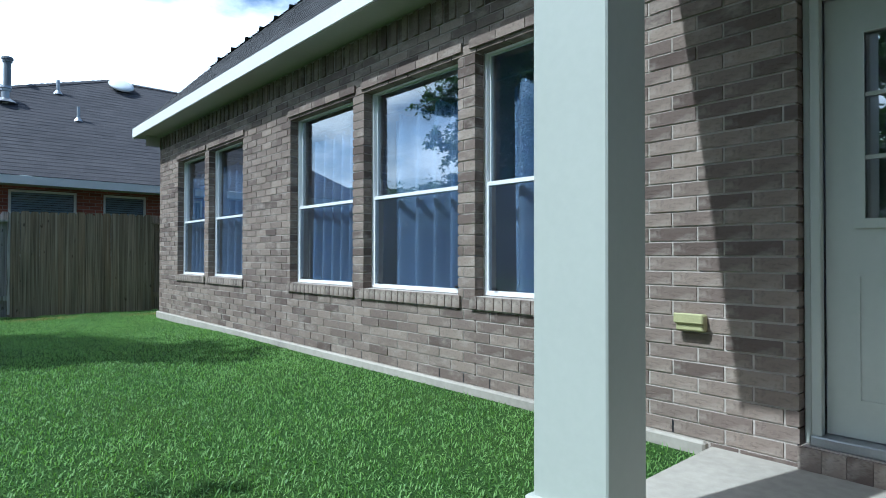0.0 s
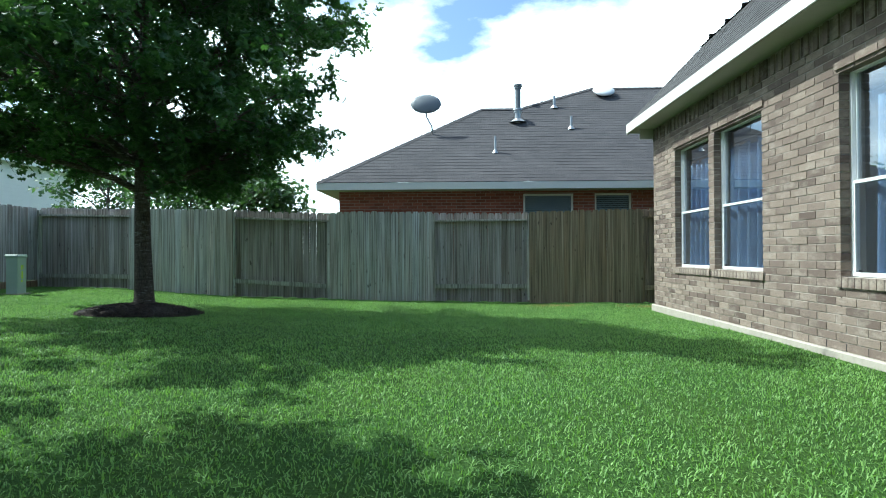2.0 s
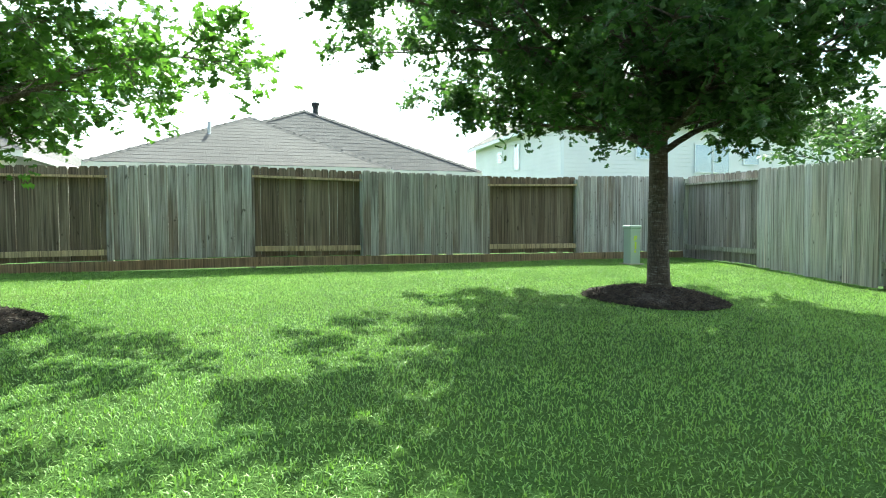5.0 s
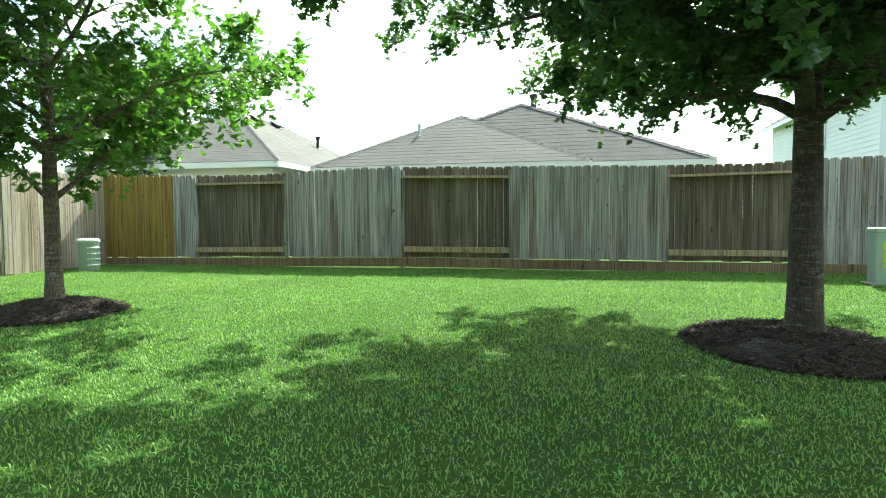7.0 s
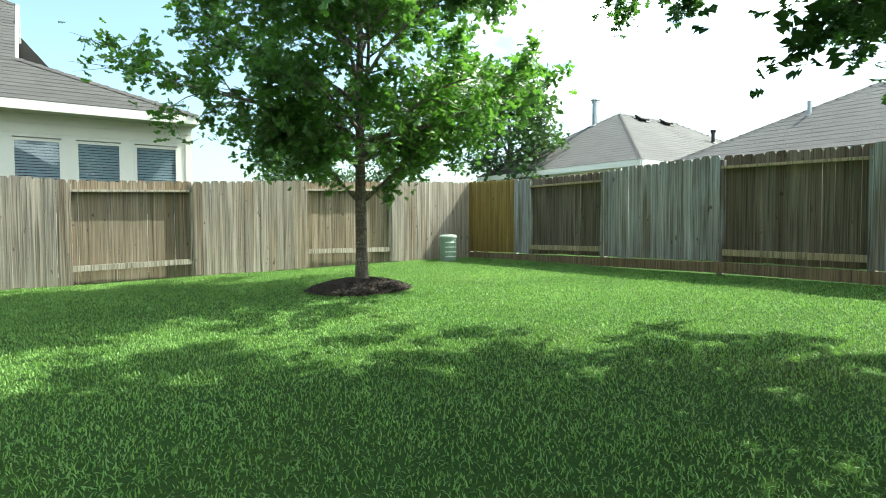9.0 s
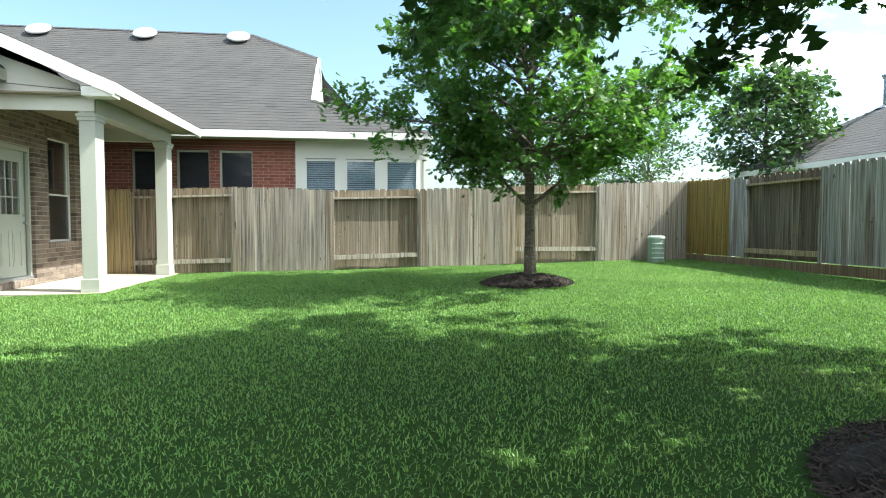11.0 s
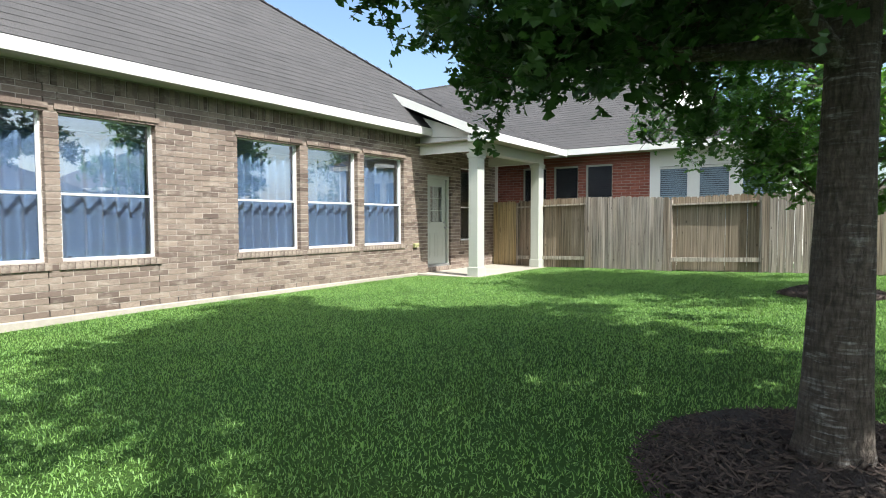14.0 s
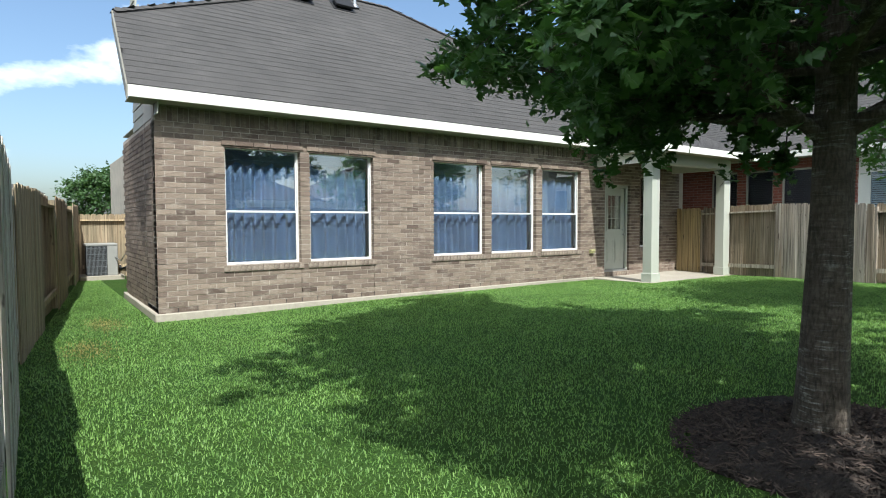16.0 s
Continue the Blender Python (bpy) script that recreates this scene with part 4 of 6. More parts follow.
# ---- fences ----
def picket_meshes(material, name):
    """Four dog-eared boards, one metre high, standing at the origin; y is their thickness."""
    out = []
    rng = random.Random(name)
    for k in range(4):
        w, t, e = 0.068 + rng.uniform(-0.003, 0.002), 0.017, 0.022
        pts = [(-w, 0), (w, 0), (w + rng.uniform(-0.002, 0.002), 0.975), (w - e, 1.0), (-w + e, 1.0), (-w, 0.975 + rng.uniform(-0.006, 0.004))]
        bm = bmesh.new()
        a = [bm.verts.new((x, 0, z)) for x, z in pts]
        b = [bm.verts.new((x, t, z)) for x, z in pts]
        bm.faces.new(a)
        bm.faces.new(b[::-1])
        for i in range(len(pts)):
            bm.faces.new((a[i], b[i], b[(i + 1) % len(pts)], a[(i + 1) % len(pts)]))
        out.append(mesh_of(bm, name, material))
    return out


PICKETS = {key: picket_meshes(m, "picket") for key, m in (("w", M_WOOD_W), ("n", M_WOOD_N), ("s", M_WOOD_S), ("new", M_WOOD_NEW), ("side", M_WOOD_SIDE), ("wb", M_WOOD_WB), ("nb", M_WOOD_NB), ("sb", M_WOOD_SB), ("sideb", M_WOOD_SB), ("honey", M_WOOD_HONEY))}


def fence(name, label, p0, p1, sections, inward, post_material, rail_material, base, top, kick=None, seed=1):
    """Alternating fence: boards before the rails in a 'front' section, behind them in a 'back' one, where rails and posts show.
    sections: start and end along p0 to p1 in metres, the side, the board's kind. base and top: heights at both ends."""
    rng = random.Random(seed)
    p0, p1, inn = Vector((*p0, 0)), Vector((*p1, 0)), Vector((*inward, 0)).normalized()
    length = (p1 - p0).length
    d = (p1 - p0).normalized()
    f = thing(name, label, "fence")
    ang = math.atan2(d.y, d.x)
    flip = Vector((-d.y, d.x, 0)).dot(inn) > 0

    def height(ends, s):
        for (s0, z0), (s1, z1) in zip(ends, ends[1:]):
            if s <= s1 or (s1, z1) == ends[-1]:
                return z0 + (z1 - z0) * (s - s0) / (s1 - s0)

    posts = set()
    for s0, s1, side, kind in sections:
        posts.update((round(s0, 2), round(s1, 2)))
        n = max(1, int(round((s1 - s0) / 0.1435)))
        step = (s1 - s0) / n
        sag = rng.uniform(-0.015, 0.02)
        for k in range(n):
            s = s0 + (k + 0.5) * step
            off = (0.046 if flip else 0.064) if side == "front" else (-0.064 if flip else -0.046)
            z0 = height(base, s) + (0.135 if kick else 0.0) + rng.uniform(-0.008, 0.015)
            z1 = height(top, s) + rng.uniform(-0.012, 0.012) + sag * math.sin(math.pi * (s - s0) / (s1 - s0))
            ob = new("picket", PICKETS[kind][rng.randrange(4)])
            q = p0 + d * s + inn * (off + rng.uniform(-0.004, 0.004))
            if not kick:
                z0 = min(z0, gz(q.x, q.y) + rng.uniform(0.0, 0.025))
            lean = rng.uniform(-0.1, 0.1)
            m = Matrix.Translation((q.x, q.y, z0)) @ Matrix.Rotation(ang, 4, "Z") @ Matrix.Rotation(radians(lean), 4, "Y")
            ob.parent, ob.matrix_local = f, m @ Matrix.Diagonal((step / 0.1366, 1, z1 - z0, 1))
        for zoff, low in ((0.17, False), (0.22, True)):
            bm = bmesh.new()
            za0, za1 = (height(base, s0) + zoff + (0.05 if kick else 0.02), height(base, s1) + zoff + (0.05 if kick else 0.02)) if low else (height(top, s0) - zoff, height(top, s1) - zoff)
            a, b = p0 + d * (s0 + 0.01), p0 + d * (s1 - 0.01)
            pts = []
            for q, z in ((a, za0), (b, za1)):
                for u, h in (((0.004, -0.045), (0.042, -0.045), (0.042, 0.045), (0.004, 0.045)) if low else ((-0.044, -0.019), (0.044, -0.019), (0.044, 0.019), (-0.044, 0.019))):
                    pts.append(bm.verts.new(q + inn * u + Vector((0, 0, z + h))))
            for g in ((0, 1, 2, 3), (7, 6, 5, 4), (0, 4, 5, 1), (1, 5, 6, 2), (2, 6, 7, 3), (3, 7, 4, 0)):
                bm.faces.new([pts[i] for i in g])
            part("rail", bm, rail_material, f)
        if kick:
            bm = bmesh.new()
            a, b = p0 + d * s0, p0 + d * s1
            pts = []
            for q, z in ((a, height(base, s0)), (b, height(base, s1))):
                for u, h in ((0.044, -0.03), (0.066, -0.03), (0.066, 0.128), (0.044, 0.128)):
                    pts.append(bm.verts.new(q + inn * u + Vector((0, 0, z + h))))
            for g in ((0, 1, 2, 3), (7, 6, 5, 4), (0, 4, 5, 1), (1, 5, 6, 2), (2, 6, 7, 3), (3, 7, 4, 0)):
                bm.faces.new([pts[i] for i in g])
            part("kick_board", bm, kick, f)
    for s in sorted(posts):
        q = p0 + d * s
        bm = bmesh.new()
        m = Matrix.Translation((q.x, q.y, 0)) @ Matrix.Rotation(ang, 4, "Z")
        quad_box(bm, -0.045, 0.045, -0.0435, 0.0435, height(base, s) - 0.05, height(top, s) - 0.06, m)
        part("post", bm, post_material, f)
    return f


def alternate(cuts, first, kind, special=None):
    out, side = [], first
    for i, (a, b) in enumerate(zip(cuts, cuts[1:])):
        # back sections take the darker board set, kind + "b"
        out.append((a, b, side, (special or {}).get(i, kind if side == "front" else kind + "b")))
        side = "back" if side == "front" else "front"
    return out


FW, FN, FS = -9.135, 15.68, 1.227
# back fence, from the south-west corner northwards
cuts = [0.06, 1.62, 2.03, 3.92, 6.08, 7.97, 10.36, 12.3, 14.83]
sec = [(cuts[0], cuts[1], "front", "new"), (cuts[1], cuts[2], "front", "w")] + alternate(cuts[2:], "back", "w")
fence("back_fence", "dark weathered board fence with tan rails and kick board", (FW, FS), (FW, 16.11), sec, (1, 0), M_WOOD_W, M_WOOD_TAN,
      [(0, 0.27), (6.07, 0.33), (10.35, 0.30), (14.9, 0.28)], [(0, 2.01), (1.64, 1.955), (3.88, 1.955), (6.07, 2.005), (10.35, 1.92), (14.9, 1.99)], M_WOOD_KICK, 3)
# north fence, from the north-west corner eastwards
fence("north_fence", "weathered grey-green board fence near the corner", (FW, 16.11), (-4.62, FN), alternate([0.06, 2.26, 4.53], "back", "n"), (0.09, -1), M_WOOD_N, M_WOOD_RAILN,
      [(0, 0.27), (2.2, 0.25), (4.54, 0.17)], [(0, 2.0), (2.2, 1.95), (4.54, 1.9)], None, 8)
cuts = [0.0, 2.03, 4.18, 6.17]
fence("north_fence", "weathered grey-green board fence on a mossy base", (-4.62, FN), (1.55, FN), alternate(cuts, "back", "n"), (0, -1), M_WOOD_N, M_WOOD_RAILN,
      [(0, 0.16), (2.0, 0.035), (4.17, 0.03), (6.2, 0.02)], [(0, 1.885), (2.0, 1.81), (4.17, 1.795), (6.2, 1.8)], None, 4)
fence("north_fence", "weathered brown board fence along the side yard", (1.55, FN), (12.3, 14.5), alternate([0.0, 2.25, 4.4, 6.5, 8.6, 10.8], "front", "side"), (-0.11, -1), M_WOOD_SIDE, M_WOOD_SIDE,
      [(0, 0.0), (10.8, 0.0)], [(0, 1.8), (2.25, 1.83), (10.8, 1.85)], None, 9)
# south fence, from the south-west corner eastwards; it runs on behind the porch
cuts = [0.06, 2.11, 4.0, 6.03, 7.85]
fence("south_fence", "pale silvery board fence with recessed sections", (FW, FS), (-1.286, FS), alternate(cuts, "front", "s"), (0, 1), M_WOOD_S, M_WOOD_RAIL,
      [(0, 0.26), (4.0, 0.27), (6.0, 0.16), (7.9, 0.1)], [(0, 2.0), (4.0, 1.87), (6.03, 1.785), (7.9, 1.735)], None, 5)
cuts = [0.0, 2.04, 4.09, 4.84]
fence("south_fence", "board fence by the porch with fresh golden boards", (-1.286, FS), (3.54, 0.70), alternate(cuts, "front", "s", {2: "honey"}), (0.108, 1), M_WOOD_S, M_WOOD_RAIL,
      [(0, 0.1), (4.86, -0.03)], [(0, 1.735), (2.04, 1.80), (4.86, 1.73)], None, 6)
# side-yard cross fence behind the air conditioner
fence("side_fence", "warm brown board fence closing the side yard", (12.3, 13.32), (12.3, 14.44), [(0.0, 1.12, "back", "side")], (-1, 0), M_WOOD_TAN, M_WOOD_TAN,
      [(0, -0.02), (1.2, -0.02)], [(0, 1.64), (1.2, 1.64)], None, 7)


# ---- trees ----
LEAF_SHAPE = [(0.0, 0.0), (0.26, 0.18), (0.11, 0.30), (0.42, 0.48), (0.13, 0.54), (0.34, 0.82), (0.0, 1.0),
              (-0.34, 0.82), (-0.13, 0.54), (-0.42, 0.48), (-0.11, 0.30), (-0.26, 0.18)]
BLUNT_SHAPE = [(0.0, 0.0), (0.28, 0.3), (0.22, 0.7), (0.0, 1.0), (-0.22, 0.7), (-0.28, 0.3)]


def leaf_cloud(points, size, rng, shape, az, droop=0.35):
    """A loose leaf at each point, pointing along az, tilted at random and hanging a little."""
    n = len(points)
    k = len(shape)
    outline = np.zeros((k, 3))
    for i, (x, y) in enumerate(shape):
        outline[i] = (x, y - 0.1, 0.28 * abs(x) - 0.18 * y * y)
    tilt, roll = rng.normal(-droop, 0.55, n), rng.normal(0, 0.65, n)
    ca, sa, ct, st, cr, sr = np.cos(az), np.sin(az), np.cos(tilt), np.sin(tilt), np.cos(roll), np.sin(roll)
    fwd = np.stack([ca * ct, sa * ct, st], 1)
    side0 = np.stack([-sa, ca, np.zeros(n)], 1)
    up0 = np.cross(fwd, side0) * -1
    side = side0 * cr[:, None] + up0 * sr[:, None]
    up = np.cross(side, fwd)
    s = size * rng.uniform(0.65, 1.2, n)
    v = points[:, None, :] + s[:, None, None] * (outline[None, :, 0:1] * side[:, None, :] + outline[None, :, 1:2] * fwd[:, None, :] + outline[None, :, 2:3] * up[:, None, :])
    return v


def grow_tree(name, label, at, trunk_h, trunk_r, first, crown_r, limbs, leaves, leaf_size, leaf_mat, seed, shape=LEAF_SHAPE, low_limbs=(), group="", bark=None, wide=0.3, twig=0.42, rises=(0.15, 0.75), droop=0.35, lean=0.0):
    """A tapered trunk; limbs fork into branches, these into twigs, and each twig carries a spray of leaves.
    wide: the height, as a share of the crown, at which it is widest."""
    rng = np.random.default_rng(seed)
    t = thing(name, label, "tree", at, group)
    bend = rng.uniform(-0.04, 0.04, 2)

    def axis(z):
        u = z / trunk_h
        return Vector((bend[0] * math.sin(u * 5), bend[1] * math.sin(u * 4), z))

    pts, rad = [], []
    for i in range(19):
        u = (i / 18) ** 1.25
        z = u * trunk_h
        flare = 0.3 * math.exp(-z / 0.1) + 0.1 * math.exp(-z / 0.45)
        pts.append(axis(z) - Vector((0, 0, 0.06)))
        rad.append(trunk_r * (1 + flare) * (1 - 0.86 * u) + 0.006)
    bm = bmesh.new()
    ring_tube(bm, pts, rad, 24)
    for v in bm.verts:
        a = math.atan2(v.co.y, v.co.x)
        k = 1 + 0.045 * math.sin(a * 5 + v.co.z * 1.5) + 0.06 * math.sin(a * 7 + 1.3) * math.exp(-v.co.z / 0.25) + 0.02 * math.sin(v.co.z * 23 + a * 2)
        v.co.x *= k
        v.co.y *= k
    part("trunk", bm, bark or M_BARK, t, smooth=True)
    specs = [(*q, 1.0) for q in low_limbs]
    for i in range(limbs):
        u = (i + 0.5) / limbs
        h = first + (trunk_h - first) * (u ** 0.9) * 0.96
        az = i * 2.399 + rng.uniform(-0.5, 0.5)
        k = u / wide if u < wide else 1 - (u - wide) / (1 - wide)
        k = 0.42 + 0.58 * max(0.0, k) ** 0.8 if u < wide else 0.16 + 0.84 * max(0.0, k) ** 0.75
        specs.append((h, az, crown_r * k * rng.uniform(0.72, 1.12), rng.uniform(*rises) + 0.35 * u, 0.8))
    starts, ends, share = [], [], []
    for h, az, reach, rise, sweep in specs:
        reach *= 1 - lean * max(0.0, math.cos(az - radians(65)))
        n = 8
        r0 = max(0.011, min(0.5 * trunk_r * (1 - 0.8 * h / trunk_h) + 0.006, 0.024 * reach + 0.006))
        wob, ph = rng.uniform(-0.22, 0.22), rng.uniform(0, 6)
        lp, lr = [], []
        for i in range(n + 1):
            f = i / n
            a = az + wob * f * 1.6
            z = h + reach * rise * (f ** sweep) * (1.2 - 0.4 * f) + 0.035 * reach * math.sin(f * 6 + ph)
            lp.append(axis(h) * 1.0 + Vector((math.cos(a) * reach * f, math.sin(a) * reach * f, z - h)))
            lr.append(r0 * (1 - 0.86 * f))
        bm = bmesh.new()
        ring_tube(bm, lp, lr, 7)
        heads = [(lp[-1], (lp[-1] - lp[-2]).normalized(), 0.6)]
        for i in range(2, n + 1):
            for sgn in (-1, 1):
                d = (lp[i] - lp[i - 1]).normalized()
                side = d.cross(Vector((0, 0, 1))).normalized() * sgn
                w = (d * rng.uniform(0.35, 0.8) + side * rng.uniform(0.4, 1.0) + Vector((0, 0, rng.uniform(-0.35, 0.6)))).normalized()
                ln = (0.22 + 0.24 * reach * (1.1 - 0.75 * i / n)) * rng.uniform(0.7, 1.2)
                e = lp[i] + w * ln
                ring_tube(bm, [lp[i], lp[i] + w * ln * 0.5 + Vector((0, 0, 0.05 * ln)), e], [lr[i] * 0.55 + 0.003, 0.006, 0.003], 5, cap=False)
                heads.append((lp[i] + w * ln * 0.55, w, 0.8))
                heads.append((e, w, 1.0))
        for p, d, k in heads:
            for _ in range(3 if k > 0.9 else 2):
                w = (d * 0.8 + Vector(rng.normal(0, 0.62, 3)) + Vector((0, 0, -0.08))).normalized()
                e = p + w * twig * k * rng.uniform(0.6, 1.25)
                ring_tube(bm, [p, e], [0.004, 0.0015], 3, cap=False)
                starts.append(tuple(p))
                ends.append(tuple(e))
                share.append(rng.gamma(2.2, 1.0))
        part("limb", bm, bark or M_BARK, t, smooth=True)
    starts, ends, share = np.array(starts), np.array(ends), np.array(share)
    pick = rng.choice(len(starts), leaves, p=share / share.sum())
    f = rng.uniform(0.15, 1.06, leaves) ** 0.8
    pos = starts[pick] + (ends[pick] - starts[pick]) * f[:, None] + rng.normal(0, 0.5 * leaf_size, (leaves, 3))
    along = ends[pick] - starts[pick]
    az = np.arctan2(along[:, 1], along[:, 0]) + rng.normal(0, 1.5, leaves)
    keep = pos[:, 2] > first * 0.7
    v = leaf_cloud(pos[keep], leaf_size, rng, shape, az[keep], droop)
    arrays_part("crown", v, [tuple(range(len(shape)))], leaf_mat, t)
    return t


T1 = (-4.47, 11.94, gz(-4.47, 11.94) + 0.1)
T2 = (-4.46, 5.0, gz(-4.46, 5.0) + 0.06)
grow_tree("oak_tree", "oak with a grey ringed trunk and dense dark-green lobed leaves", T1, 6.5, 0.118, 1.9, 3.3, 50, 122000, 0.098, M_LEAF, 11,
          low_limbs=[(1.62, radians(-20), 2.2, 0.36), (1.58, radians(205), 2.6, 0.42), (1.6, radians(60), 2.0, 0.45), (2.05, radians(-75), 2.7, 0.34), (1.9, radians(120), 2.6, 0.3), (2.1, radians(-140), 3.1, 0.26), (2.0, radians(-40), 3.0, 0.24), (2.02, radians(15), 2.7, 0.22), (2.1, radians(-95), 3.4, 0.3), (2.2, radians(-115), 3.3, 0.32), (2.2, radians(165), 3.2, 0.22)], wide=0.22, lean=0.22, group="trees on the lawn")
grow_tree("oak_tree", "young oak with a slim pale trunk and bright green leaves", T2, 5.4, 0.077, 1.5, 2.35, 34, 38000, 0.112, M_LEAF_LIGHT, 23,
          low_limbs=[(1.1, radians(-5), 1.0, 0.95), (1.1, radians(165), 1.2, 0.85), (1.55, radians(190), 2.9, 0.5), (1.6, radians(-10), 2.5, 0.5), (1.7, radians(95), 2.1, 0.4), (1.7, radians(-80), 2.1, 0.3), (1.85, radians(140), 2.3, 0.35)], wide=0.28, group="trees on the lawn", bark=M_BARK_PALE)


def mulch_bed(centre, radius, seed):
    rng = np.random.default_rng(seed)
    b = thing("mulch_bed", "round mound of dark shredded-bark mulch under a tree", "mulch bed", (centre[0], centre[1], gz(centre[0], centre[1])), "mulch beds round the trees")
    bm = bmesh.new()
    rings, n = 9, 56
    grid = []
    for i in range(rings + 1):
        f = i / rings
        row = []
        for k in range(n):
            a = 2 * math.pi * k / n
            r = radius * f * (1 + 0.06 * math.sin(3 * a + seed) + 0.03 * math.sin(7 * a))
            x, y = r * math.cos(a), r * math.sin(a)
            base = gz(centre[0] + x, centre[1] + y) - gz(*centre)
            z = base + 0.13 * (1 - f ** 2.2) + 0.012 + (0.012 * rng.normal() if 0 < i < rings else 0) - (0.06 if i == rings else 0)
            row.append(bm.verts.new((x, y, z)))
        grid.append(row)
    for i in range(rings):
        for k in range(n):
            bm.faces.new((grid[i][k], grid[i + 1][k], grid[i + 1][(k + 1) % n], grid[i][(k + 1) % n]))
    part("mound", bm, M_MULCH, b, smooth=True)
    m = int(6000 * radius)
    r, a = radius * np.sqrt(rng.uniform(0.01, 1.02, m)), rng.uniform(0, 2 * np.pi, m)
    x, y = r * np.cos(a), r * np.sin(a)
    z = ground_z(centre[0] + x, centre[1] + y) - gz(*centre) + 0.13 * (1 - (r / radius) ** 2.2).clip(0, 1) + 0.018
    ln, wd, th = rng.uniform(0.01, 0.045, m), rng.uniform(0.002, 0.0065, m), rng.uniform(0, np.pi, m)
    tilt = rng.normal(0, 0.35, m)
    c, s = np.cos(th), np.sin(th)
    v = np.zeros((m, 6, 3))
    for i, (u, w, h) in enumerate(((-1, -1, 0), (1, -1, 0), (1, 1, 0), (-1, 1, 0), (-1, 0, 1), (1, 0, 1))):
        v[:, i, 0] = x + c * ln * u - s * wd * w
        v[:, i, 1] = y + s * ln * u + c * wd * w
        v[:, i, 2] = z + np.sin(tilt) * ln * u + h * 0.005
    tagged(arrays_part("bark_mulch", v, [(0, 1, 5, 4), (2, 3, 4, 5), (0, 4, 3), (1, 2, 5)], M_CHIP_JOINED, b), kind="stuff")


def chip_material():
    m, n, l, p = nodes_of("bark_chips")
    r = picked(n, True)
    col = mix_rgb(n, l, r, (0.012, 0.009, 0.008), (0.085, 0.062, 0.05))
    l.new(col, p.inputs["Base Color"])
    p.inputs["Roughness"].default_value = 0.95
    return m


M_CHIP_JOINED = chip_material()
BEDS = [((-4.47, 11.87), 0.81), ((-4.4, 5.03), 0.68)]
mulch_bed(*BEDS[0], 3)
mulch_bed(*BEDS[1], 5)


# ---- utility boxes, air conditioner ----
def pedestal(x, y):
    p = thing("utility_pedestal", "pale grey-green telecom pedestal with yellow marker", "utility box", (x, y, gz(x, y)))
    bm = bmesh.new()
    quad_box(bm, -0.11, 0.11, -0.11, 0.11, -0.05, 0.68)
    part("body", bm, M_UTILGREY, p, bevel=0.012)
    bm = bmesh.new()
    quad_box(bm, -0.125, 0.125, -0.125, 0.125, 0.655, 0.72)
    part("cap", bm, M_UTILGREY, p, bevel=0.014)
    bm = bmesh.new()
    for q in ((-0.03, 0.03, 0.5, 0.53), (-0.03, 0.0, 0.44, 0.5), (0.01, 0.03, 0.46, 0.5), (-0.02, 0.02, 0.28, 0.42), (-0.03, 0.01, 0.22, 0.26)):
        quad_box(bm, 0.1105, 0.1125, q[0], q[1], q[2], q[3])
    part("marking", bm, M_PEN, p, "yellow painted marking")
    box_part("base_plate", (-0.16, 0.16, -0.16, 0.16, -0.06, 0.02), M_CONCRETE, p)


pedestal(-7.95, 14.0)


def louvred_box(x, y):
    p = thing("utility_pedestal", "round green cable pedestal with white louvres", "utility box", (x, y, gz(x, y)))
    bm = bmesh.new()
    ring_tube(bm, [(0, 0, -0.05), (0, 0, 0.46), (0, 0, 0.5)], [0.17, 0.17, 0.165], 20)
    part("body", bm, M_UTILITY, p)
    bm = bmesh.new()
    ring_tube(bm, [(0, 0, 0.495), (0, 0, 0.53), (0, 0, 0.56)], [0.185, 0.185, 0.15], 20)
    part("lid", bm, M_UTILGREY, p, "pale lid")
    for k in range(4):
        bm = bmesh.new()
        z = 0.1 + k * 0.1
        pts = [(0.172 * math.cos(a), 0.172 * math.sin(a), z) for a in [radians(35 + 10 * i) for i in range(10)]]
        ring_tube(bm, pts, [0.012] * 10, 5)
        part("louvre", bm, M_WHITE, p, "white louvre lip")


louvred_box(-8.05, 1.9)


